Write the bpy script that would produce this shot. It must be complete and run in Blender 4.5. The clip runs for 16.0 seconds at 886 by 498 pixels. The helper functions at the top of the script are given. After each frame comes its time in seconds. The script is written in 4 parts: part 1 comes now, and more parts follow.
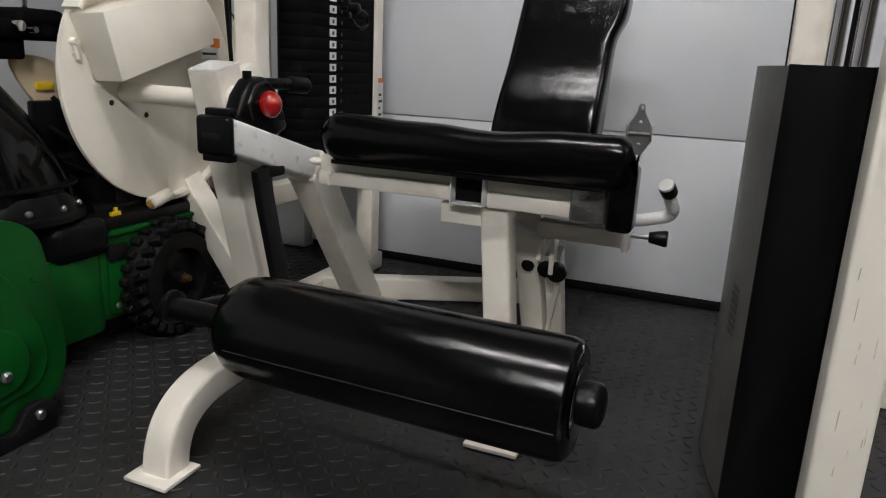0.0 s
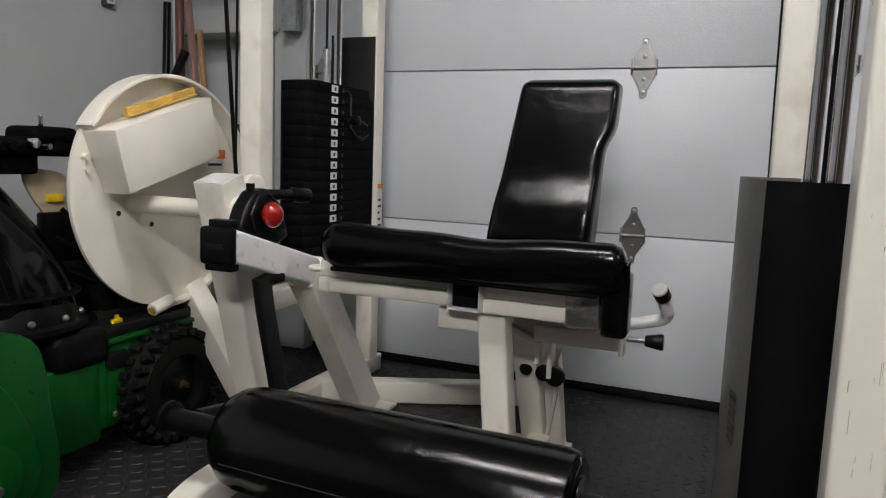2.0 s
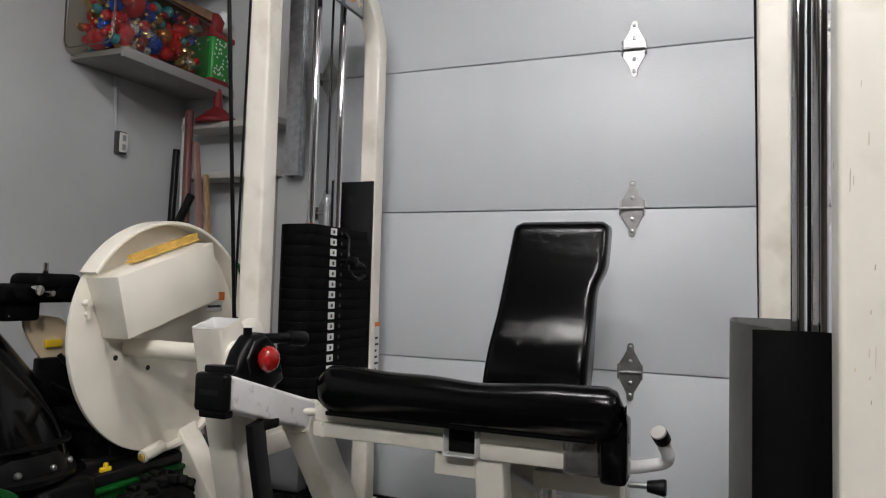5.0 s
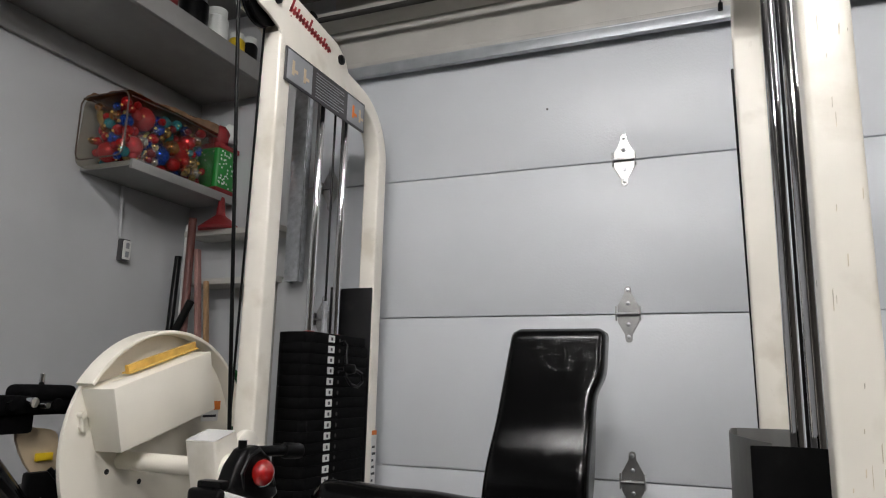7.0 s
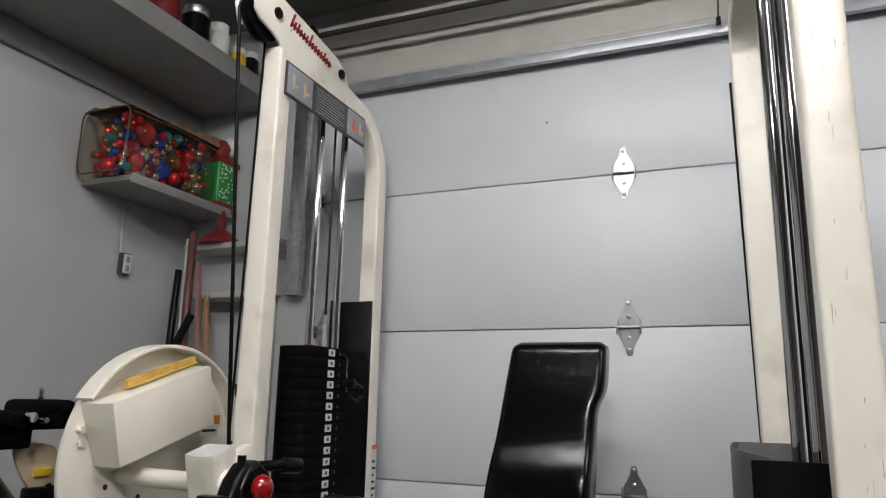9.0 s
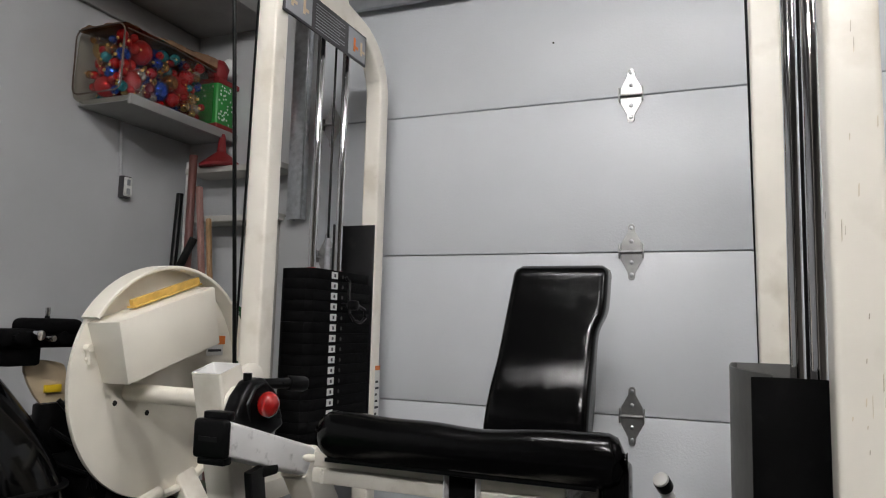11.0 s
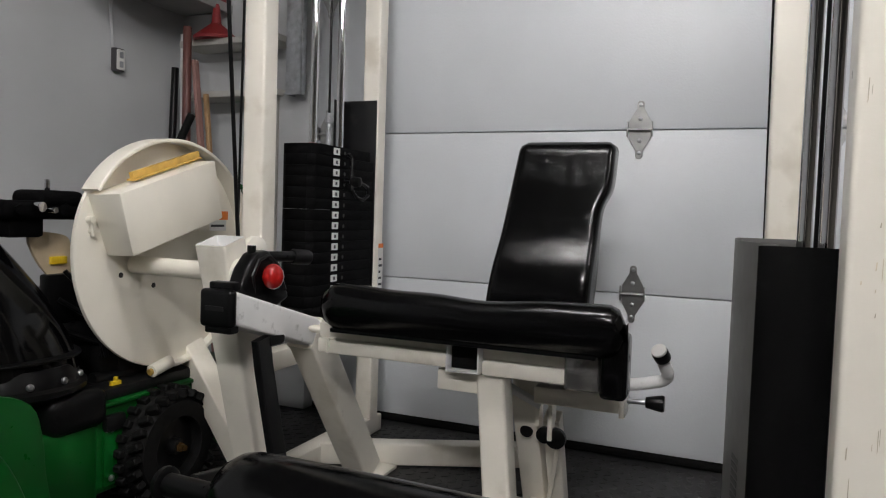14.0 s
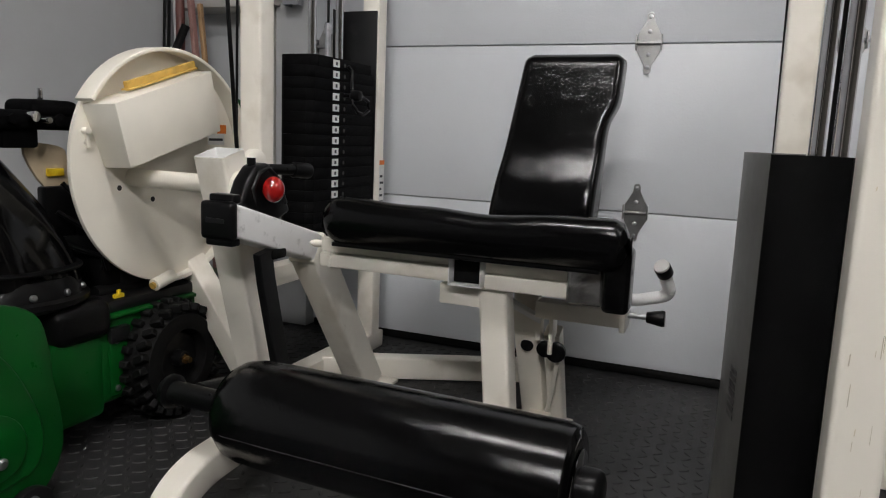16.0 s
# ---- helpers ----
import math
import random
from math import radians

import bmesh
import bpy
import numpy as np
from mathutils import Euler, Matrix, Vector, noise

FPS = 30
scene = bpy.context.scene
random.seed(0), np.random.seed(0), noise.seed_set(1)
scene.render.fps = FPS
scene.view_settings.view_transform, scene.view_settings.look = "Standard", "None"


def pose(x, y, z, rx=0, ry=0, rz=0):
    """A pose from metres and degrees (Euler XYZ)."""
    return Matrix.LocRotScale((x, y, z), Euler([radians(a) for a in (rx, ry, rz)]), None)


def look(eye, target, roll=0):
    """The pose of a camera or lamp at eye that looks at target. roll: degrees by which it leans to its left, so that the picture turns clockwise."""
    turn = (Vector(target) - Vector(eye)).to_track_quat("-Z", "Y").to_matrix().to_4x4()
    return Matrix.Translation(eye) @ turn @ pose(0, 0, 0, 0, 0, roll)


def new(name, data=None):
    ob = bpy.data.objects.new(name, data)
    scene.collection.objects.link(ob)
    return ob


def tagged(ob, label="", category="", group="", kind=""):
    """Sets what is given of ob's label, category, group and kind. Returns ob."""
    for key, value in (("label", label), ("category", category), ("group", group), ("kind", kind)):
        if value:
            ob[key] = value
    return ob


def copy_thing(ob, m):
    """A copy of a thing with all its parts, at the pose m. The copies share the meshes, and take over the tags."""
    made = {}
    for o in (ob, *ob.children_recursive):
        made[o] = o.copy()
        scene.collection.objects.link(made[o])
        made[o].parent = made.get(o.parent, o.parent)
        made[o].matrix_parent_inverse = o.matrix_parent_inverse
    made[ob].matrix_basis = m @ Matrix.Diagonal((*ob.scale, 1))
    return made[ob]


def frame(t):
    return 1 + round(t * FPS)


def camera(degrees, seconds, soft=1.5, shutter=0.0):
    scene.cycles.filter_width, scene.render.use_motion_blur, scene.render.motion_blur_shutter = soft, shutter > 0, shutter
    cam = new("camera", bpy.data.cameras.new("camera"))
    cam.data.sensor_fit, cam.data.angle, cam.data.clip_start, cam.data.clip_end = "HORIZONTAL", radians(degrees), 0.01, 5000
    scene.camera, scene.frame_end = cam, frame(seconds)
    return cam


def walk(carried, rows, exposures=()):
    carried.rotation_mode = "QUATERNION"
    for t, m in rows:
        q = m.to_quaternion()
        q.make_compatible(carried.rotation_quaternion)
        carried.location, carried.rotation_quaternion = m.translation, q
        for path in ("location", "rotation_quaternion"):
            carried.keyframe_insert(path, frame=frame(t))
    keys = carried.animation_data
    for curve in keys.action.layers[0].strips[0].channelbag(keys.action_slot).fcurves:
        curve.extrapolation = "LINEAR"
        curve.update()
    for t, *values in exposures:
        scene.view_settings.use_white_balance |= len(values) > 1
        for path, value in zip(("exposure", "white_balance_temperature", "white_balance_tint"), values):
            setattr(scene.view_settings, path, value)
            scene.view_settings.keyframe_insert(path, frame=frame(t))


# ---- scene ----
cam = camera(64.2, 16.0, 1.12)
PATH = [
    (0, (0.188, -0.212, 0.74), (-0.527, 1.583, 0.226), 2.7),
    (0.5, (0.191, -0.216, 0.745), (-0.533, 1.593, 0.295), 2.5),
    (1, (0.195, -0.219, 0.754), (-0.539, 1.601, 0.369), 2.4),
    (1.5, (0.198, -0.224, 0.763), (-0.542, 1.608, 0.449), 2.3),
    (2, (0.201, -0.227, 0.771), (-0.545, 1.611, 0.517), 2.1),
    (2.5, (0.203, -0.228, 0.777), (-0.547, 1.614, 0.575), 2.1),
    (3, (0.204, -0.233, 0.783), (-0.548, 1.615, 0.641), 2.0),
    (3.5, (0.207, -0.236, 0.791), (-0.548, 1.614, 0.706), 1.9),
    (4, (0.209, -0.239, 0.796), (-0.547, 1.612, 0.773), 1.8),
    (6.5, (0.229, -0.259, 0.824), (-0.527, 1.565, 1.138), 1.3),
    (7, (0.23, -0.266, 0.829), (-0.52, 1.548, 1.211), 1.3),
    (7.5, (0.235, -0.265, 0.831), (-0.516, 1.54, 1.252), 1.2),
    (8, (0.238, -0.267, 0.834), (-0.512, 1.532, 1.282), 1.2),
    (10.5, (0.225, -0.258, 0.82), (-0.534, 1.571, 1.1), 1.4),
    (11, (0.225, -0.254, 0.816), (-0.538, 1.581, 1.035), 1.5),
    (11.5, (0.223, -0.25, 0.811), (-0.542, 1.59, 0.973), 1.5),
    (12, (0.222, -0.247, 0.807), (-0.545, 1.596, 0.92), 1.6),
    (12.5, (0.22, -0.245, 0.805), (-0.547, 1.601, 0.878), 1.7),
    (13, (0.217, -0.242, 0.801), (-0.549, 1.605, 0.818), 1.7),
    (13.5, (0.215, -0.239, 0.794), (-0.55, 1.609, 0.753), 1.8),
    (14, (0.213, -0.234, 0.787), (-0.551, 1.612, 0.687), 1.9),
    (14.5, (0.208, -0.233, 0.781), (-0.55, 1.611, 0.623), 2.0),
    (15, (0.208, -0.229, 0.776), (-0.549, 1.61, 0.563), 2.0),
    (15.5, (0.205, -0.226, 0.769), (-0.547, 1.608, 0.504), 2.2),
    (16, (0.202, -0.223, 0.762), (-0.545, 1.605, 0.45), 2.3),
]
walk(cam, [(t, look(eye, target, roll)) for t, eye, target, roll in PATH])

# ---- light ----
world = bpy.data.worlds.new("garage_air")
world.use_nodes = True
world.node_tree.nodes["Background"].inputs[0].default_value = (1.0, 0.97, 0.93, 1)
world.node_tree.nodes["Background"].inputs[1].default_value = 0.05
scene.world = world
scene.view_settings.exposure = 0.0


def tube_light(x, y, z, strength, colour=(1.0, 0.975, 0.965)):
    """A bare twin-tube ceiling fitting."""
    glow = bpy.data.materials.new("lit_tube")
    glow.use_nodes = True
    b = glow.node_tree.nodes["Principled BSDF"]
    b.inputs["Base Color"].default_value = (0.8, 0.8, 0.8, 1)
    b.inputs["Emission Color"].default_value = (*colour, 1)
    b.inputs["Emission Strength"].default_value = strength
    enamel = bpy.data.materials.new("white_enamel")
    enamel.use_nodes = True
    enamel.node_tree.nodes["Principled BSDF"].inputs["Base Color"].default_value = (0.75, 0.75, 0.75, 1)
    fitting = new("ceiling_light")
    tagged(fitting, "white twin-tube ceiling light fitting, switched on", "ceiling light", "ceiling lights")

    def piece(name, bm, mat):
        me = bpy.data.meshes.new(name)
        bm.to_mesh(me)
        bm.free()
        me.materials.append(mat)
        o = new(name, me)
        o.parent = fitting
    bm = bmesh.new()
    bmesh.ops.create_cube(bm, size=1, matrix=Matrix.Translation((x, y, z + 0.055)) @ Matrix.Diagonal((1.26, 0.11, 0.05, 1)))
    piece("housing", bm, enamel)
    for dy in (-0.04, 0.04):
        bm = bmesh.new()
        bmesh.ops.create_cone(bm, cap_ends=True, segments=16, radius1=0.016, radius2=0.016, depth=1.2, matrix=Matrix.Translation((x, y + dy, z)) @ Matrix.Rotation(radians(90), 4, "Y"))
        piece("tube", bm, glow)


tube_light(-0.16, 0.24, 2.42, 76)
tube_light(0.50, -1.65, 2.42, 186)
tube_light(2.30, 0.60, 2.42, 90)


# ---- materials ----
def material(name, colour, rough=0.5, metal=0.0, vary=0.12, scale=9.0, bump=0.0, bump_scale=180.0, coat=0.0, dirt=None, dirt_amount=0.0, dirt_scale=5.0, per_object=0.0, spec=0.5):
    m = bpy.data.materials.new(name)
    m.use_nodes = True
    nt = m.node_tree
    b = nt.nodes["Principled BSDF"]
    link = nt.links.new
    co = nt.nodes.new("ShaderNodeTexCoord").outputs["Object"]

    def noise_node(sc, detail=4.0):
        n = nt.nodes.new("ShaderNodeTexNoise")
        n.inputs["Scale"].default_value, n.inputs["Detail"].default_value = sc, detail
        link(co, n.inputs["Vector"])
        return n.outputs["Fac"]

    def ramp(fac, stops):
        r = nt.nodes.new("ShaderNodeValToRGB")
        link(fac, r.inputs[0])
        while len(r.color_ramp.elements) < len(stops):
            r.color_ramp.elements.new(0.5)
        for e, (p, c) in zip(r.color_ramp.elements, stops):
            e.position, e.color = p, (*c, 1)
        return r.outputs[0]

    lo = tuple(c * (1 - vary) for c in colour)
    hi = tuple(min(1, c * (1 + vary)) for c in colour)
    col = ramp(noise_node(scale), [(0.3, lo), (0.7, hi)])
    if dirt:
        f = ramp(noise_node(dirt_scale, 8.0), [(0.58, (0, 0, 0)), (0.72, (dirt_amount,) * 3)])
        mix = nt.nodes.new("ShaderNodeMix")
        mix.data_type = "RGBA"
        link(f, mix.inputs["Factor"])
        link(col, mix.inputs[6])
        mix.inputs[7].default_value = (*dirt, 1)
        col = mix.outputs[2]
    if per_object:
        info = nt.nodes.new("ShaderNodeObjectInfo")
        k = nt.nodes.new("ShaderNodeMapRange")
        link(info.outputs["Random"], k.inputs[0])
        k.inputs[3].default_value, k.inputs[4].default_value = 1 - per_object, 1 + per_object
        mul = nt.nodes.new("ShaderNodeVectorMath")
        mul.operation = "SCALE"
        link(col, mul.inputs[0])
        link(k.outputs[0], mul.inputs[3])
        col = mul.outputs[0]
    link(col, b.inputs["Base Color"])
    rr = nt.nodes.new("ShaderNodeMapRange")
    link(noise_node(scale * 4.3), rr.inputs[0])
    rr.inputs[3].default_value, rr.inputs[4].default_value = rough * 0.8, min(1, rough * 1.2)
    link(rr.outputs[0], b.inputs["Roughness"])
    b.inputs["Metallic"].default_value = metal
    b.inputs["Specular IOR Level"].default_value = spec
    b.inputs["Coat Weight"].default_value = coat
    b.inputs["Coat Roughness"].default_value = 0.12
    if bump:
        bn = nt.nodes.new("ShaderNodeBump")
        bn.inputs["Strength"].default_value, bn.inputs["Distance"].default_value = bump, 0.002
        link(noise_node(bump_scale, 6.0), bn.inputs["Height"])
        link(bn.outputs[0], b.inputs["Normal"])
    return m


CREAM = material("cream_powder_coat", (0.87, 0.825, 0.735), 0.30, vary=0.05, scale=6, bump=0.06, bump_scale=260, dirt=(0.45, 0.38, 0.26), dirt_amount=0.35, dirt_scale=7)
CREAM_DISC = material("cream_cam_paint", (0.89, 0.845, 0.745), 0.36, vary=0.05, scale=5, bump=0.05, bump_scale=240)
SILVER_PAINT = material("pale_silver_paint", (0.90, 0.895, 0.89), 0.36, vary=0.05, bump=0.05, dirt=(0.2, 0.19, 0.18), dirt_amount=0.5, dirt_scale=30)
BLACK_PLASTIC = material("black_plastic", (0.0042, 0.0042, 0.0045), 0.30, bump=0.1, spec=0.15)
BLACK_STEEL = material("black_sheet_steel", (0.0055, 0.0055, 0.006), 0.38, vary=0.2, bump=0.08, bump_scale=300, dirt=(0.04, 0.04, 0.04), dirt_amount=0.2, dirt_scale=22, spec=0.32)
PLATE_IRON = material("black_cast_iron", (0.0032, 0.0032, 0.0035), 0.75, vary=0.3, scale=25, bump=0.4, bump_scale=240, per_object=0.2, spec=0.05)
RUBBER = material("black_tyre_rubber", (0.0045, 0.0045, 0.0045), 0.6, vary=0.3, bump=0.3, spec=0.14)
CHROME = material("chrome", (0.62, 0.62, 0.63), 0.07, 1.0, vary=0.04)
GALV = material("galvanised_steel", (0.52, 0.53, 0.55), 0.32, 1.0, vary=0.2, scale=40)
STRUT = material("dull_galvanised_strut", (0.40, 0.42, 0.44), 0.45, 0.5, vary=0.15, scale=12)
HINGE = material("zinc_hinge_plate", (0.37, 0.37, 0.365), 0.36, 1.0, vary=0.15, scale=30)
DOOR = material("grey_white_door_paint", (0.625, 0.645, 0.675), 0.40, vary=0.03, scale=3, bump=0.35, bump_scale=130)
WALL = material("grey_wall_paint", (0.51, 0.518, 0.528), 0.7, vary=0.05, scale=2.5, bump=0.25, bump_scale=110)
CEILING = material("dull_ceiling_paint", (0.27, 0.262, 0.245), 0.75, vary=0.06, scale=3, bump=0.2)
BEAM = material("pale_painted_beam", (0.50, 0.485, 0.45), 0.6, vary=0.08, scale=6, bump=0.2)
# dark tone for walls out of view, chosen to weaken bounce and reflections
DIM_WALL = material("dim_unseen_wall", (0.24, 0.22, 0.19), 0.8, vary=0.15, scale=3, bump=0.2)
DARK = material("dark_gap", (0.03, 0.028, 0.026), 0.8)
MAT = material("black_rubber_mat", (0.025, 0.0247, 0.0252), 0.50, vary=0.25, scale=4, bump=0.3, bump_scale=300, dirt=(0.04, 0.039, 0.037), dirt_amount=0.35, dirt_scale=3, spec=0.28)
SHELF = material("grey_painted_shelf", (0.30, 0.295, 0.285), 0.6, vary=0.06, bump=0.15)
RED = material("red_ball_plastic", (0.30, 0.008, 0.007), 0.14, vary=0.08, coat=0.6)
GREEN = material("green_machine_paint", (0.0012, 0.066, 0.008), 0.30, vary=0.12, scale=8, bump=0.06, coat=0.1, spec=0.3, dirt=(0.02, 0.05, 0.02), dirt_amount=0.15, dirt_scale=9)
YELLOW = material("brass_yellow_wood", (0.58, 0.37, 0.085), 0.4, vary=0.2, scale=30)
YELLOW_TAB = material("yellow_plastic", (0.75, 0.52, 0.02), 0.4)
BEIGE = material("beige_plastic", (0.62, 0.50, 0.34), 0.5)
LABEL = material("white_label", (0.72, 0.72, 0.70), 0.5, vary=0.05)
ORANGE = material("orange_label", (0.75, 0.20, 0.03), 0.5)
INK = material("dark_ink", (0.03, 0.03, 0.035), 0.6)
SIGN_GREY = material("grey_placard", (0.30, 0.31, 0.33), 0.4, vary=0.06)
SHADE_BLACK = material("channel_shade_black", (0.004, 0.004, 0.004), 0.8, spec=0.1)
SIGN_DARK = material("dark_placard", (0.045, 0.043, 0.047), 0.4)
LOGO_RED = material("red_lettering", (0.33, 0.03, 0.03), 0.45)
COPPER = material("reddish_pipe", (0.14, 0.05, 0.042), 0.45, vary=0.2)
PINK = material("pink_board", (0.31, 0.17, 0.15), 0.7, vary=0.15)
WOOD = material("raw_timber", (0.36, 0.22, 0.11), 0.65, vary=0.25, scale=14)
TAPE = material("silver_grey_tape", (0.34, 0.33, 0.32), 0.24, 0.8, vary=0.4, scale=30, bump=1.0, bump_scale=38)
GREY_GRIP = material("grey_end_plug", (0.58, 0.57, 0.55), 0.5)


def vinyl_material(name):
    m = material(name, (0.0022, 0.0022, 0.0024), 0.14, vary=0.2, spec=0.29)
    nt = m.node_tree
    b = nt.nodes["Principled BSDF"]
    co = nt.nodes.new("ShaderNodeTexCoord")
    warp = nt.nodes.new("ShaderNodeTexNoise")
    warp.inputs["Scale"].default_value, warp.inputs["Detail"].default_value = 9, 3
    nt.links.new(co.outputs["Object"], warp.inputs["Vector"])
    push = nt.nodes.new("ShaderNodeVectorMath")
    push.operation = "MULTIPLY_ADD"
    push.inputs[1].default_value = (0.12, 0.12, 0.12)
    nt.links.new(warp.outputs["Color"], push.inputs[0])
    nt.links.new(co.outputs["Object"], push.inputs[2])
    normal = None
    for scale, strength, depth in ((60, 0.05, 0.0006), (210, 0.17, 0.0005)):
        cell = nt.nodes.new("ShaderNodeTexVoronoi")
        cell.feature = "DISTANCE_TO_EDGE"
        cell.inputs["Scale"].default_value = scale
        nt.links.new(push.outputs[0], cell.inputs["Vector"])
        soft = nt.nodes.new("ShaderNodeMapRange")
        soft.inputs[2].default_value = 0.16
        nt.links.new(cell.outputs["Distance"], soft.inputs[0])
        patch = nt.nodes.new("ShaderNodeTexNoise")
        patch.inputs["Scale"].default_value = scale * 0.16
        nt.links.new(co.outputs["Object"], patch.inputs["Vector"])
        where = nt.nodes.new("ShaderNodeMapRange")
        where.inputs[1].default_value, where.inputs[2].default_value = 0.46, 0.66
        where.inputs[3].default_value, where.inputs[4].default_value = 0.5, 1.0
        nt.links.new(patch.outputs["Fac"], where.inputs[0])
        times = nt.nodes.new("ShaderNodeMath")
        times.operation = "MULTIPLY"
        nt.links.new(soft.outputs[0], times.inputs[0])
        nt.links.new(where.outputs[0], times.inputs[1])
        bp = nt.nodes.new("ShaderNodeBump")
        bp.inputs["Strength"].default_value, bp.inputs["Distance"].default_value = strength, depth
        nt.links.new(times.outputs[0], bp.inputs["Height"])
        if normal:
            nt.links.new(normal, bp.inputs["Normal"])
        normal = bp.outputs[0]
    nt.links.new(normal, b.inputs["Normal"])
    return m


VINYL = vinyl_material("black_vinyl")


# ---- mesh helpers ----
def finish(bm, bevel=0.0, segments=2, smooth=True):
    if bevel:
        sharp = [e for e in bm.edges if e.is_manifold and e.calc_face_angle(0) > 0.6]
        bmesh.ops.bevel(bm, geom=sharp, offset=bevel, segments=segments, affect="EDGES", profile=0.5)
    if smooth:
        for f in bm.faces:
            f.smooth = True
        for e in bm.edges:
            if e.is_manifold and e.calc_face_angle(0) > 0.7:
                e.smooth = False
    return bm


def to_mesh(name, bm, mat):
    me = bpy.data.meshes.new(name)
    bm.to_mesh(me)
    bm.free()
    me.materials.append(mat)
    return me


def part(name, bm, mat, parent=None, label=""):
    o = new(name, to_mesh(name, bm, mat))
    if parent is not None:
        o.parent = parent
    return tagged(o, label)


def thing(name, label, category, at=(0, 0, 0), group="", kind=""):
    o = new(name)
    o.empty_display_size = 0.1
    return tagged(o, label, category, group, kind)


def box(lo, hi, bevel=0.0, segments=2, m=None):
    bm = bmesh.new()
    c = [(a + b) / 2 for a, b in zip(lo, hi)]
    bmesh.ops.create_cube(bm, size=1, matrix=Matrix.Translation(c) @ Matrix.Diagonal([abs(b - a) for a, b in zip(lo, hi)] + [1]))
    finish(bm, bevel, segments)
    if m:
        bm.transform(m)
    return bm


def join(*bms):
    out = bms[0]
    for b in bms[1:]:
        me = bpy.data.meshes.new("join")
        b.to_mesh(me)
        b.free()
        out.from_mesh(me)
        bpy.data.meshes.remove(me)
    return out


def rounded_rect(w, h, r, n=4):
    pts = []
    for cx, cy, a0 in ((w / 2 - r, h / 2 - r, 0), (-w / 2 + r, h / 2 - r, 90), (-w / 2 + r, -h / 2 + r, 180), (w / 2 - r, -h / 2 + r, 270)):
        for k in range(n + 1):
            a = radians(a0 + 90 * k / n)
            pts.append((cx + r * math.cos(a), cy + r * math.sin(a)))
    return pts


def circle_profile(r, n=20):
    return [(r * math.cos(2 * math.pi * k / n), r * math.sin(2 * math.pi * k / n)) for k in range(n)]


def loft(rings, caps=True):
    """Skin a list of equal-length rings of points."""
    bm = bmesh.new()
    vs = [[bm.verts.new(p) for p in ring] for ring in rings]
    n = len(vs[0])
    for a, b in zip(vs, vs[1:]):
        for k in range(n):
            bm.faces.new((a[k], a[(k + 1) % n], b[(k + 1) % n], b[k]))
    if caps:
        bm.faces.new(vs[0][::-1])
        bm.faces.new(vs[-1])
    bmesh.ops.recalc_face_normals(bm, faces=bm.faces[:])
    return bm


def sweep(path, profile, side, caps=True):
    """Sweep a profile along a path; side: the profile's first axis."""
    path = [Vector(p) for p in path]
    side = Vector(side).normalized()
    rings = []
    for k, p in enumerate(path):
        d = (path[min(k + 1, len(path) - 1)] - path[max(k - 1, 0)]).normalized()
        if 0 < k < len(path) - 1:
            d0, d1 = (p - path[k - 1]).normalized(), (path[k + 1] - p).normalized()
            stretch = 1 / max(0.5, math.cos(d0.angle(d1, 0) / 2))
        else:
            stretch = 1
        s = (side - d * side.dot(d)).normalized()
        up = d.cross(s) * stretch
        rings.append([p + s * a + up * b for a, b in profile])
    return finish(loft(rings, caps))


def arc_corner(a, b, c, r, n=8):
    """Points of a rounded corner at b between a and c."""
    a, b, c = Vector(a), Vector(b), Vector(c)
    u, v = (a - b).normalized(), (c - b).normalized()
    half = u.angle(v) / 2
    t = r / math.tan(half)
    p0, p1 = b + u * t, b + v * t
    centre = b + (u + v).normalized() * (r / math.sin(half))
    out = []
    for k in range(n + 1):
        d = ((p0 - centre).lerp(p1 - centre, k / n)).normalized() * r
        out.append(centre + d)
    return out


def rod(a, b, r, n=18, bevel=0.0):
    a, b = Vector(a), Vector(b)
    bm = bmesh.new()
    m = Matrix.Translation((a + b) / 2) @ (b - a).to_track_quat("Z", "Y").to_matrix().to_4x4()
    bmesh.ops.create_cone(bm, cap_ends=True, segments=n, radius1=r, radius2=r, depth=(b - a).length, matrix=m)
    return finish(bm, bevel, 2)


def lathe(profile, a, b, n=40):
    """Turn (distance along a->b, radius) points about the axis from a to b."""
    a, b = Vector(a), Vector(b)
    d = (b - a).normalized()
    s = d.orthogonal().normalized()
    u = d.cross(s)
    rings = [[a + d * x + (s * math.cos(2 * math.pi * k / n) + u * math.sin(2 * math.pi * k / n)) * max(r, 0.0004) for k in range(n)] for x, r in profile]
    return finish(loft(rings))


def ball(c, r, sx=1, sy=1, sz=1, n=20):
    bm = bmesh.new()
    bmesh.ops.create_uvsphere(bm, u_segments=n, v_segments=n // 2, radius=r, matrix=Matrix.Translation(c) @ Matrix.Diagonal((sx, sy, sz, 1)))
    return finish(bm)


def extrude_outline(pts, axis, lo, hi, bevel=0.0, segments=2):
    """A plate from an outline in the plane across axis ('x': (y, z), 'y': (x, z), 'z': (x, y))."""
    def place(p, q):
        return {"x": (q, p[0], p[1]), "y": (p[0], q, p[1]), "z": (p[0], p[1], q)}[axis]
    bm = loft([[place(p, lo) for p in pts], [place(p, hi) for p in pts]])
    return finish(bm, bevel, segments)


def bolt(at, axis, r=0.008, h=0.006):
    a = Vector(at)
    return join(lathe([(0, r), (h * 0.6, r), (h, r * 0.6)], a, a + Vector(axis), 12))


# ---- setting ----
def structure(name, bm, mat, label="", category=""):
    return tagged(part(name, bm, mat), label, category, kind="structure")


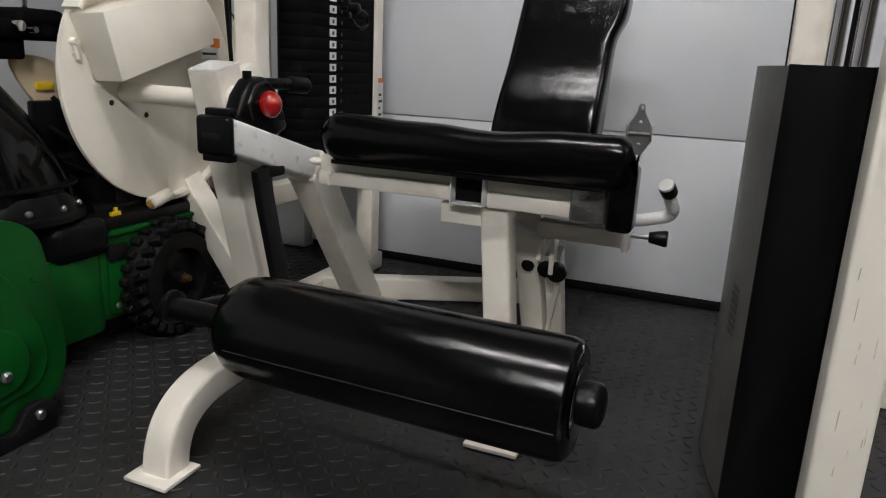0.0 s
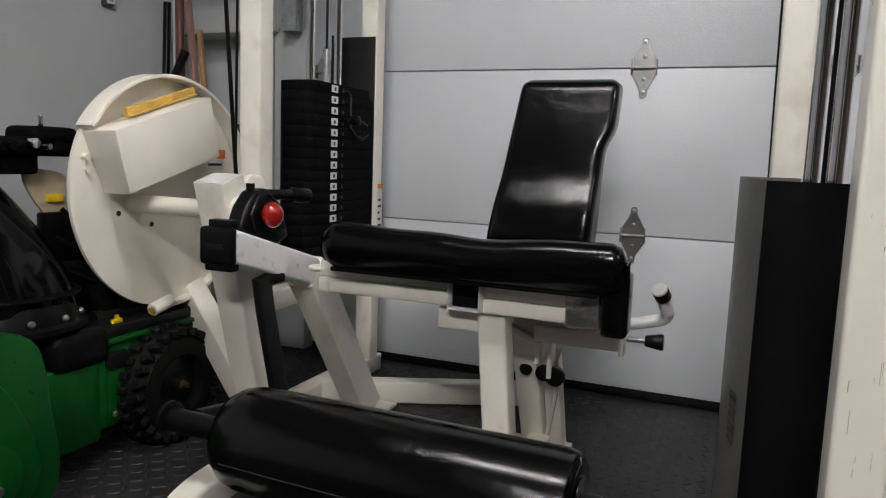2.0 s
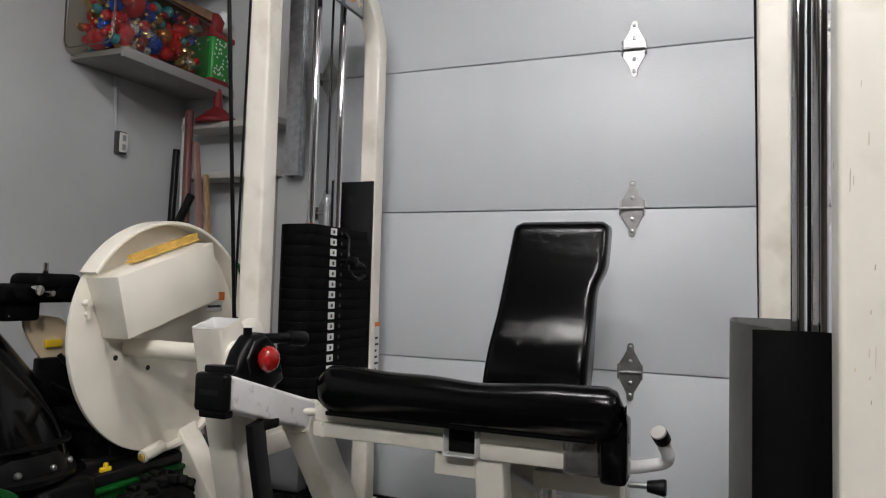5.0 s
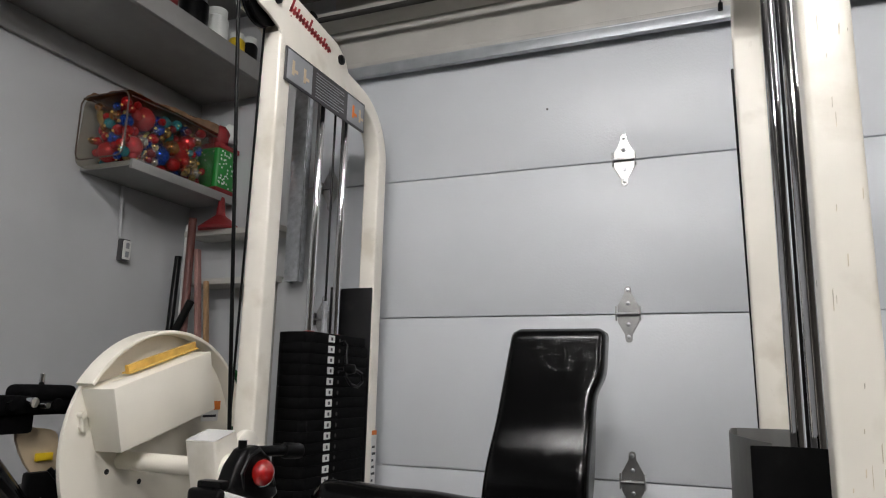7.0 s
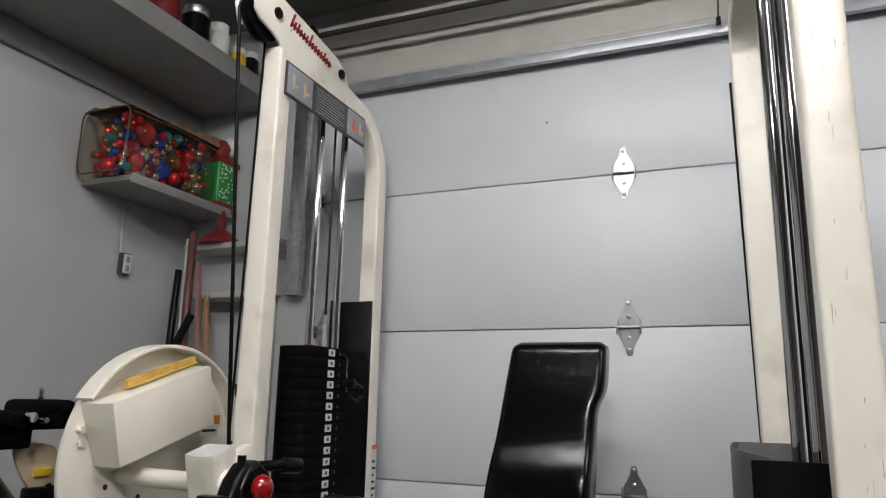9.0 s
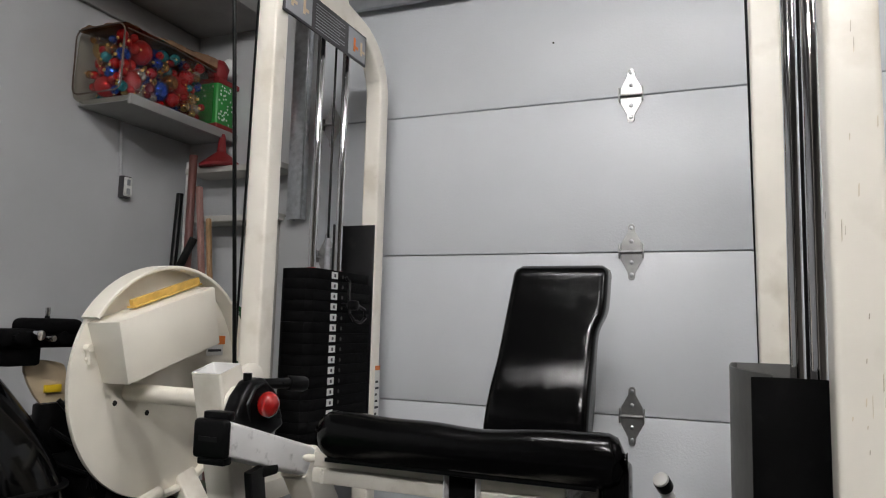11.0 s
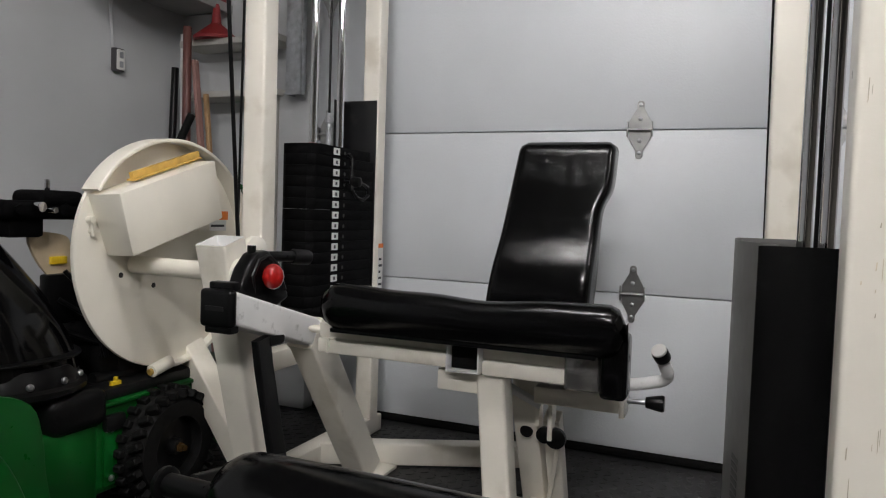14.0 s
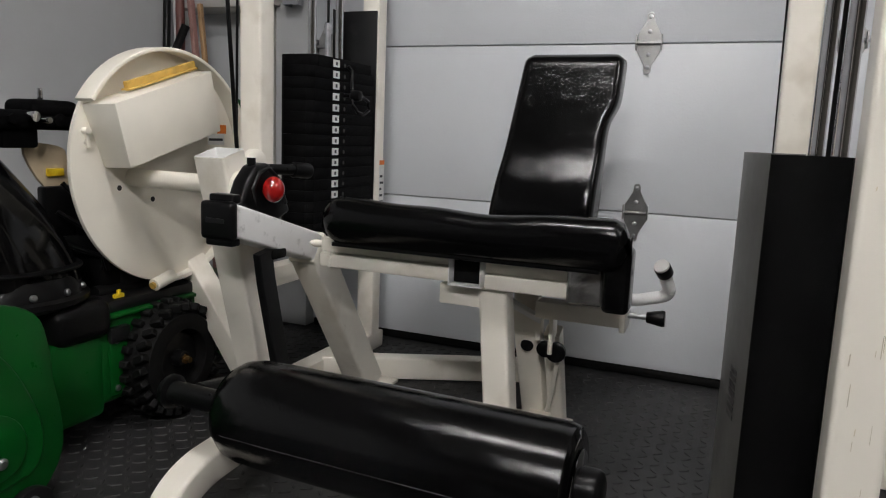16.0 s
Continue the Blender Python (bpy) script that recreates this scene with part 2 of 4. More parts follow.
structure("floor", box((-2.2, -7.5, -0.1), (5.2, 2.45, -0.004)), MAT, "black rubber garage floor matting with raised tread", "floor")
structure("wall_west", box((-2.17, -7.5, -0.1), (-2.05, 2.2, 2.52)), WALL, "grey painted textured garage side wall", "wall")
# south and east walls are added out of view, dark to hold back bounce light
structure("wall_south", box((-2.17, -7.62, -0.1), (5.2, -7.5, 2.52)), DIM_WALL, "unseen garage back wall, toned dark to limit bounce light", "wall")
structure("wall_east", box((5.2, -7.62, -0.1), (5.32, 2.45, 2.52)), DIM_WALL, "unseen garage side wall, toned dark to limit bounce light", "wall")
structure("wall_north_west", box((-2.17, 2.2, -0.1), (-1.33, 2.42, 2.52)), WALL, "grey painted wall beside the garage door", "wall")
structure("wall_north_east", box((1.17, 2.2, -0.1), (5.2, 2.42, 2.52)), WALL, "grey painted wall beside the garage door", "wall")
structure("wall_north_header", box((-1.33, 2.2, 2.14), (1.17, 2.42, 2.52)), BEAM, "pale header wall above the garage door", "wall")
structure("ceiling", box((-2.17, -7.62, 2.52), (5.32, 2.45, 2.6)), CEILING, "pale garage ceiling", "ceiling")

# raised tread bars of the rubber matting
rng = random.Random(4)
tv, tf = [], []
STEP = 0.034
for iy in range(int(2.75 / STEP)):
    for ix in range(int(3.0 / STEP)):
        x, y = -1.75 + ix * STEP, -0.6 + iy * STEP
        if y > 2.11:
            continue
        a = radians(45 if (ix + iy) % 2 else -45) + radians(-8)
        ca, sa, L, W, k = math.cos(a), math.sin(a), 0.0145, 0.0042, len(tv)
        for z, l, w in ((-0.0042, L, W), (-0.0018, L * 0.82, W * 0.55)):
            for sx, sy in ((-1, 0), (-0.4, -1), (0.4, -1), (1, 0), (0.4, 1), (-0.4, 1)):
                px, py = sx * l, sy * w
                tv.append((x + px * ca - py * sa, y + px * sa + py * ca, z))
        for q in range(6):
            tf.append((k + q, k + (q + 1) % 6, k + 6 + (q + 1) % 6, k + 6 + q))
        tf.append(tuple(k + 6 + q for q in range(6)))
tread = bpy.data.meshes.new("floor_tread")
tread.from_pydata(tv, [], tf)
tread.materials.append(MAT)
tagged(new("floor_tread", tread), "small raised diamond tread bars of the black rubber matting", "floor mat", kind="stuff")


# ---- sectional garage door ----
DOOR_Y, DX0, DX1 = 2.13, -1.31, 1.13
PITCH = 0.533
door = thing("door_1", "pale grey sectional steel garage door, closed, with zinc hinges", "garage door", kind="structure")
for k in range(4):
    z0 = 0.03 if k == 0 else 0.545 + (k - 1) * PITCH + 0.002
    z1 = 0.545 + k * PITCH - 0.002 if k < 3 else 2.085
    part("panel", box((DX0, DOOR_Y, z0), (DX1, DOOR_Y + 0.045, z1), 0.003), DOOR, door)
part("bottom_seal", box((DX0, DOOR_Y + 0.004, -0.002), (DX1, DOOR_Y + 0.04, 0.029), 0.006), RUBBER, door, "black rubber bottom seal")
part("top_strut", join(box((DX0, DOOR_Y - 0.055, 2.088), (DX1, DOOR_Y + 0.03, 2.096), 0.001), box((DX0, DOOR_Y - 0.055, 2.052), (DX1, DOOR_Y - 0.049, 2.089), 0.001), box((DX0, DOOR_Y - 0.049, 2.052), (DX1, DOOR_Y - 0.03, 2.056), 0.001)), STRUT, door, "galvanised stiffening strut")


tagged(part("cable_drum", lathe([(0, 0.03), (0.004, 0.042), (0.01, 0.034), (0.05, 0.034), (0.056, 0.044), (0.062, 0.03)], (-1.375, 2.02, 2.305), (-1.2, 2.02, 2.305), 28), RUBBER), "dark brown cable drum on the torsion shaft", "cable drum", kind="structure")
part("pinhole", lathe([(0, 0.004), (0.0012, 0.004)], (-0.360, DOOR_Y - 0.0002, 1.834), (-0.360, 0, 1.834), 10), DARK, door, "small dark hole")


def hinge(x, z):
    def leaf(up):
        s = 1 if up else -1
        o = [(-0.034, 0.004), (-0.034, 0.028), (-0.012, 0.068), (-0.011, 0.086), (-0.006, 0.093), (0.006, 0.093), (0.011, 0.086), (0.012, 0.068), (0.034, 0.028), (0.034, 0.004)]
        o = [(x + a, z + s * b) for a, b in o]
        return extrude_outline(o, "y", DOOR_Y - 0.005, DOOR_Y - 0.0015, 0.0008, 1)
    h = part("hinge", leaf(True), HINGE, door, "zinc-plated door hinge")
    part("lower_leaf", leaf(False), HINGE, h)
    part("knuckle", join(rod((x - 0.036, DOOR_Y - 0.012, z), (x + 0.036, DOOR_Y - 0.010, z), 0.0055), box((x - 0.040, DOOR_Y - 0.02, z - 0.022), (x - 0.036, DOOR_Y, z + 0.026), 0.001), box((x + 0.036, DOOR_Y - 0.02, z - 0.022), (x + 0.040, DOOR_Y, z + 0.026), 0.001)), HINGE, h)
    for dz in (0.08, 0.035, -0.035, -0.075):
        part("screw", bolt((x, DOOR_Y - 0.005, z + dz), (0, -1, 0), 0.007, 0.004), GALV, h)


for k in range(3):
    hinge(-0.09, 0.545 + k * PITCH)
    hinge(DX0 + 0.05, 0.545 + k * PITCH)
    hinge(0.466, 0.545 + k * PITCH)
roller_z = 0.545 + 2 * PITCH
part("roller", join(rod((DX0 + 0.03, DOOR_Y - 0.045, roller_z), (DX0 - 0.06, DOOR_Y - 0.045, roller_z), 0.006), rod((DX0 - 0.075, DOOR_Y - 0.045, roller_z), (DX0 - 0.05, DOOR_Y - 0.045, roller_z), 0.022)), GALV, door, "steel door roller on a stem")
track = thing("door_track", "galvanised vertical track beside the garage door", "door track", kind="structure")
part("channel", join(box((-1.40, 2.04, 1.22), (-1.335, 2.046, 2.35), 0.001), box((-1.40, 2.046, 1.22), (-1.396, 2.10, 2.35), 0.001), box((-1.335, 2.046, 1.22), (-1.331, 2.075, 2.35), 0.001)), GALV, track)
structure("jamb", box((-1.47, 2.10, 0.0), (-1.325, 2.197, 1.24), 0.003), WALL, "grey painted lower door jamb board", "trim")
structure("trim", box((-1.33, 2.176, 2.10), (1.17, 2.198, 2.17), 0.003), BEAM, "pale trim board over the garage door", "trim")
structure("trim_upper", box((-1.6, 2.06, 2.335), (1.9, 2.19, 2.36), 0.003), BEAM, "pale ledger board under the ceiling", "trim")
structure("torsion_shaft", rod((-1.4, 2.02, 2.305), (1.3, 2.02, 2.305), 0.0115), DARK, "dark steel torsion shaft above the door", "shaft")
structure("ceiling_trim", box((-1.6, 1.78, 2.45), (2.4, 1.86, 2.519), 0.003), BEAM, "pale ceiling batten", "trim")
structure("ceiling_trim_edge", box((-1.6, 1.74, 2.47), (2.4, 1.776, 2.519), 0.003), DARK, "dark steel rail along the ceiling batten", "trim")


# ---- leg extension machine with its weight tower ----
mach = thing("leg_extension_machine", "cream steel leg extension machine with black vinyl pads and weight stack", "exercise machine")
R7 = rounded_rect(0.066, 0.060, 0.007)

part("tower_post", sweep([(-0.969, 1.323, 0.06), (-0.969, 1.323, 1.83)], R7, (1, 0, 0)), CREAM, mach)
far = [(-0.969, 1.958, 0.06)] + arc_corner((-0.969, 1.958, 0.06), (-0.969, 1.958, 1.80), (-0.969, 1.30, 1.90), 0.20, 12) + [(-0.969, 1.36, 1.892)]
part("tower_arch", sweep(far, rounded_rect(0.062, 0.060, 0.007), (1, 0, 0)), CREAM, mach)
part("tower_base", join(box((-1.0, 1.26, 0.0), (-0.938, 2.02, 0.06), 0.005)), CREAM, mach)
head = [(1.165, 1.88), (1.165, 1.925), (1.185, 1.962), (1.222, 1.982), (1.262, 1.978), (1.40, 1.962), (1.60, 1.935), (1.655, 1.905), (1.70, 1.83), (1.745, 1.775), (1.31, 1.80), (1.285, 1.835), (1.24, 1.85), (1.19, 1.86)]
part("head_plate", extrude_outline(head, "x", -0.945, -0.935, 0.002), CREAM, mach)
part("head_plate", extrude_outline(head, "x", -1.005, -0.995, 0.002), CREAM, mach)
for y, z in ((1.262, 1.915), (1.622, 1.888)):
    part("head_bolt", bolt((-0.935, y, z), (1, 0, 0), 0.017, 0.012), BLACK_PLASTIC, mach, "black domed bolt cap")
part("pulley", lathe([(0, 0.075), (0.008, 0.075), (0.014, 0.062), (0.02, 0.075), (0.028, 0.075)], (-0.984, 1.235, 1.90), (-0.95, 1.235, 1.90)), BLACK_PLASTIC, mach, "black grooved cable pulley")
part("cable_guide", sweep([(-0.99, 1.17, 1.84), (-0.99, 1.15, 1.90), (-0.99, 1.17, 1.955), (-0.99, 1.20, 1.975)], rounded_rect(0.014, 0.005, 0.002), (1, 0, 0)), SILVER_PAINT, mach)
brand = part("brand_mark", box((-0.934, 1.33, 1.893), (-0.9335, 1.334, 1.897)), LOGO_RED, mach, "worn red slanted lettering")
for k in range(14):
    y = 1.322 + k * 0.0165
    hgt = (0.050, 0.03, 0.036, 0.026, 0.026, 0.028, 0.046, 0.024, 0.026, 0.024, 0.026, 0.034, 0.024, 0.022)[k]
    z = 1.918 - (y - 1.33) * 0.14
    part("stroke", join(extrude_outline([(y, z - 0.012), (y + 0.009, z - 0.012), (y + 0.006 + hgt * 0.45, z + hgt - 0.012), (y - 0.003 + hgt * 0.45, z + hgt - 0.012)], "x", -0.9345, -0.933), extrude_outline([(y + 0.003, z - 0.006), (y + 0.019, z - 0.006), (y + 0.021, z + 0.004), (y + 0.005, z + 0.004)], "x", -0.9345, -0.933)), LOGO_RED, brand)

sign = part("placard", box((-0.934, 1.315, 1.688), (-0.928, 1.787, 1.793), 0.001), SIGN_DARK, mach, "dark instruction placard with two grey picture fields")
part("picture_field", box((-0.9285, 1.322, 1.695), (-0.9265, 1.452, 1.786), 0.0005), SIGN_GREY, sign)
part("picture_field", box((-0.9285, 1.668, 1.695), (-0.9265, 1.780, 1.786), 0.0005), SIGN_GREY, sign)
for y0 in (1.345, 1.405, 1.70, 1.745):
    part("pictogram", join(box((-0.9268, y0, 1.715), (-0.9255, y0 + 0.012, 1.76), 0.0004), box((-0.9268, y0 + 0.006, 1.725), (-0.9255, y0 + 0.03, 1.735), 0.0004)), BEIGE if y0 < 1.7 or y0 > 1.71 else ORANGE, sign)
for k in range(9):
    part("text_line", box((-0.9285, 1.475, 1.775 - k * 0.0095), (-0.9272, 1.645 - (0.03 if k % 3 == 2 else 0.0), 1.7775 - k * 0.0095)), SIGN_GREY, sign)

# weight stack
SX0, SX1, SY0, SY1 = -1.05, -0.93, 1.515, 1.906
for y in (1.61, 1.765):
    part("guide_rod", rod((-0.99, y, 0.37), (-0.99, y, 1.86), 0.0125), CHROME, mach, "chrome guide rod")
part("stack_cable", rod((-0.985, 1.69, 1.05), (-0.985, 1.69, 1.90), 0.004, 8), BLACK_PLASTIC, mach)
part("selector_stem", join(rod((-0.985, 1.69, 0.96), (-0.985, 1.69, 1.09), 0.009), rod((-0.985, 1.69, 1.06), (-0.985, 1.69, 1.075), 0.013)), GALV, mach)
for k in range(17):
    z1 = 0.982 - k * 0.0325
    inset = 0.02 if k == 0 else 0.0
    z0 = z1 - 0.0321
    o = [(SX0 + 0.0, SY0 + 0.03), (SX0 + 0.03, SY0 + inset), (SX1 - 0.018, SY0 + inset), (SX1, SY0 + 0.02 + inset), (SX1, SY1 - 0.02 - inset), (SX1 - 0.018, SY1 - inset), (SX0 + 0.03, SY1 - inset), (SX0, SY1 - 0.03)]
    p = part("weight_plate", extrude_outline(o, "z", z0, z1, 0.0008, 1), PLATE_IRON, mach)
    part("number_label", box((SX1 - 0.001, 1.632, z0 + 0.006), (SX1 + 0.0015, 1.668, z1 - 0.005), 0.0006, 1), LABEL, p, "white number label")
    part("mark", box((SX1 + 0.001, 1.645, z0 + 0.011), (SX1 + 0.002, 1.655, z1 - 0.011)), INK, p)
    part("pin_hole", lathe([(0, 0.006), (0.0012, 0.006)], (SX1 - 0.0006, 1.70, z0 + 0.015), (SX1 + 0.01, 1.70, z0 + 0.015), 12), DARK, p)
part("stack_cushion", box((SX0 + 0.02, SY0 + 0.06, 0.392), (SX1 - 0.02, SY1 - 0.06, 0.4285), 0.008), RUBBER, mach)
part("stack_support", box((-1.0, 1.345, 0.335), (-0.945, 1.95, 0.391), 0.005), CREAM, mach)
for y in (1.61, 1.765):
    part("rod_collar", lathe([(0, 0.02), (0.006, 0.02), (0.008, 0.015)], (-0.99, y, 0.981), (-0.99, y, 1.0), 16), LOGO_RED, mach, "small red bushing collar")
part("rear_guard", join(box((-1.075, 1.918, 0.40), (-0.94, 1.923, 1.165), 0.001), box((-1.079, 1.87, 0.40), (-1.075, 1.923, 1.165), 0.001)), BLACK_STEEL, mach, "black sheet steel guard behind the weight stack")
pin = part("selector_pin", join(rod((-0.93, 1.70, 0.876), (-0.885, 1.70, 0.876), 0.006), lathe([(0, 0.012), (0.004, 0.017), (0.03, 0.015), (0.035, 0.008)], (-0.905, 1.70, 0.876), (-0.8, 1.70, 0.876), 20)), BLACK_PLASTIC, mach, "black weight selector pin on a cord")
cord = [(-0.925, 1.71, 0.965), (-0.915, 1.72, 0.95), (-0.91, 1.71, 0.92), (-0.90, 1.695, 0.885), (-0.895, 1.69, 0.85), (-0.89, 1.71, 0.828), (-0.885, 1.745, 0.822), (-0.885, 1.775, 0.838), (-0.885, 1.77, 0.862), (-0.885, 1.74, 0.872), (-0.885, 1.71, 0.876)]
part("cord", sweep(cord, circle_profile(0.005, 8), (1, 0.2, 0)), BLACK_PLASTIC, pin)
part("warning_label", box((-0.9375, 1.955, 0.30), (-0.9365, 1.99, 0.66)), LABEL, mach, "white warning label with an orange head")
for k in range(14):
    part("label_text", box((-0.9366, 1.959, 0.33 + k * 0.022), (-0.9360, 1.984 - 0.006 * (k % 3), 0.338 + k * 0.022)), INK, mach)
part("warning_head", box((-0.937, 1.955, 0.66), (-0.936, 1.99, 0.675)), ORANGE, mach)

# front cables from the pulley down to the cam
part("drive_cable", rod((-0.985, 1.155, 1.90), (-1.005, 1.30, 0.55), 0.0055, 10), BLACK_PLASTIC, mach, "black coated drive cable")
part("return_cable", rod((-0.99, 1.285, 1.86), (-1.012, 1.29, 0.55), 0.0035, 8), BLACK_PLASTIC, mach)

# floor rail, side frame and seat frame
part("cross_rail", sweep([(-0.955, 1.640, 0.034), (-0.27, 1.952, 0.034)], rounded_rect(0.06, 0.068, 0.006), (-0.41, 0.91, 0)), CREAM, mach)
bend = arc_corner((-0.795, 0.972, 0.572), (-0.795, 1.300, 0.474), (-0.795, 1.625, 0.0), 0.075, 10)
part("side_arm", sweep([(-0.795, 0.972, 0.572)] + bend[:5], rounded_rect(0.072, 0.072, 0.008), (1, 0, 0)), SILVER_PAINT, mach, "pale silver square side arm with chips")
part("side_leg", sweep(bend[4:6] + [Vector((-0.793, p.y, p.z)) for p in bend[6:]] + [(-0.789, 1.617, 0.012)], rounded_rect(0.077, 0.088, 0.008), (1, 0, 0)), CREAM, mach)
part("side_foot", box((-0.84, 1.555, 0.0), (-0.715, 1.695, 0.01), 0.002), CREAM, mach)
cap = part("end_cap", box((-0.838, 0.952, 0.530), (-0.752, 0.976, 0.612), 0.010, 3), BLACK_PLASTIC, mach, "black plastic end cap")
part("cap_mark", box((-0.82, 0.951, 0.566), (-0.772, 0.9525, 0.576)), BLACK_STEEL, cap)
part("clamp", box((-0.83, 0.962, 0.516), (-0.76, 0.99, 0.532), 0.004), BLACK_PLASTIC, mach)
part("clamp", box((-0.825, 0.968, 0.606), (-0.762, 0.996, 0.626), 0.004), BLACK_PLASTIC, mach)
part("seat_beam", box((-0.70, 1.205, 0.446), (-0.362, 1.262, 0.481), 0.005), CREAM, mach)
part("seat_beam", box((-0.283, 1.205, 0.439), (-0.02, 1.262, 0.472), 0.005), CREAM, mach)
part("seat_angle", box((-0.70, 1.214, 0.482), (-0.362, 1.246, 0.515), 0.002), CREAM, mach)
part("seat_angle", box((-0.284, 1.214, 0.473), (-0.02, 1.246, 0.515), 0.002), CREAM, mach)
part("weld_bead", join(*[ball((-0.672 + 0.002 * math.sin(3 * k), 1.2045, 0.449 + 0.0042 * k), 0.0042, 1.2, 0.7, 1, 8) for k in range(8)]), CREAM, mach, "glossy weld bead")
part("weld_lug", ball((-0.722, 1.232, 0.496), 0.011, 2.0, 1.1, 0.9), CREAM, mach)
u = []
for x0, x1, z0, z1 in ((-0.361, -0.3580, 0.442, 0.512), (-0.288, -0.285, 0.442, 0.512), (-0.358, -0.288, 0.442, 0.4455)):
    u.append(box((x0, 1.188, z0), (x1, 1.60, z1), 0.001))
part("slide_channel", join(*u), SILVER_PAINT, mach, "open steel slide channel under the seat")
# black block fills the channel to stand for the shade inside it
part("slide_bar", box((-0.3565, 1.212, 0.447), (-0.2895, 1.59, 0.511), 0.002), SHADE_BLACK, mach, "black filler standing for the shade inside the slide channel")
part("gusset", box((-0.395, 1.225, 0.391), (-0.29, 1.265, 0.438), 0.004), CREAM, mach)
part("tape_wrap", box((-0.102, 1.199, 0.431), (-0.026, 1.266, 0.514), 0.008, 3), TAPE, mach, "crumpled silver-grey tape")
part("seat_post", sweep([(-0.231, 1.25, 0.0), (-0.269, 1.25, 0.437)], rounded_rect(0.065, 0.060, 0.008), (1, 0, 0)), CREAM, mach)
part("front_rail", join(box((-0.225, 0.978, 0.0), (-0.115, 1.10, 0.009), 0.002), box((-0.255, 1.06, 0.008), (-0.195, 1.66, 0.05), 0.006)), CREAM, mach)
part("rail_link", box((-0.300, 1.640, 0.0), (-0.256, 1.925, 0.046), 0.005), CREAM, mach)
part("rear_leg", join(sweep([(-0.243, 1.445, 0.315), (-0.246, 1.60, 0.008)], rounded_rect(0.062, 0.048, 0.005), (1, 0, 0)), box((-0.275, 1.42, 0.30), (-0.212, 1.46, 0.40), 0.003)), CREAM, mach)
part("leg_bolt", lathe([(0, 0.0165), (0.004, 0.0165), (0.006, 0.013)], (-0.242, 1.4475, 0.257), (-0.242, 1.3, 0.235), 20), BLACK_PLASTIC, mach, "black bolt cap")
part("rear_leg", sweep([(-0.180, 1.455, 0.30), (-0.184, 1.60, 0.008)], rounded_rect(0.040, 0.045, 0.004), (1, 0, 0)), CREAM, mach)
part("leg_brace", sweep([(-0.160, 1.44, 0.23), (-0.205, 1.56, 0.05)], rounded_rect(0.012, 0.02, 0.003), (1, 0, 0)), CREAM, mach)
part("rear_foot", box((-0.33, 1.57, 0.0), (-0.15, 1.635, 0.01), 0.002), CREAM, mach)
for x, z, r in ((-0.194, 0.257, 0.020), (-0.163, 0.257, 0.025)):
    part("roller_wheel", lathe([(0, r * 0.8), (0.003, r), (0.014, r), (0.017, r * 0.8)], (x, 1.425 if r < 0.025 else 1.412, z), (x + 0.004, 1.5, z), 24), BLACK_PLASTIC, mach, "small black guide wheel")
part("adjuster_rail", join(box((-0.205, 1.36, 0.352), (0.0, 1.41, 0.392), 0.004), box((-0.008, 1.35, 0.345), (0.004, 1.42, 0.41), 0.002)), CREAM, mach)
part("adjuster_link", sweep([(-0.32, 1.38, 0.40), (-0.25, 1.40, 0.36), (-0.20, 1.41, 0.335)], rounded_rect(0.03, 0.014, 0.003), (0, 1, 0)), SILVER_PAINT, mach)
part("clevis", join(box((-0.215, 1.415, 0.282), (-0.203, 1.45, 0.36), 0.002), box((-0.181, 1.405, 0.252), (-0.170, 1.45, 0.36), 0.002), box((-0.215, 1.42, 0.335), (-0.170, 1.45, 0.36), 0.002)), CREAM, mach, "cream bracket holding the guide wheels")
pp = part("pull_pin", rod((0.0, 1.39, 0.378), (0.06, 1.39, 0.380), 0.006), GALV, mach, "steel pull pin with a black knob")
part("knob", lathe([(0, 0.012), (0.004, 0.013), (0.035, 0.019), (0.04, 0.017)], (0.045, 1.39, 0.3795), (0.2, 1.39, 0.384), 24), BLACK_PLASTIC, pp, "tapered black knob")
hp = [(-0.04, 1.46, 0.395), (0.02, 1.45, 0.405)] + arc_corner((0.02, 1.45, 0.405), (0.088, 1.44, 0.425), (0.080, 1.385, 0.495), 0.03, 6) + [(0.071, 1.39, 0.492)]
hd = part("side_handle", sweep(hp, circle_profile(0.0145, 16), (0, 0.6, -0.6)), SILVER_PAINT, mach, "bent steel grab handle")
part("grip", rod((0.0775, 1.395, 0.481), (0.0695, 1.377, 0.5), 0.0185, 20, 0.003), BLACK_PLASTIC, hd)
part("end_plug", rod((0.0705, 1.3785, 0.4985), (0.0680, 1.373, 0.504), 0.0172, 20, 0.002), GREY_GRIP, hd)


def dense(profile, longest=0.03):
    """The same outline with extra points along its straight runs."""
    out = []
    for k, a in enumerate(profile):
        b = profile[(k + 1) % len(profile)]
        out.append(a)
        if math.hypot(b[0] - a[0], b[1] - a[1]) > longest:
            for q in (0.04, 0.14, 0.32, 0.5, 0.68, 0.86, 0.96):
                out.append((a[0] + (b[0] - a[0]) * q, a[1] + (b[1] - a[1]) * q))
    return out


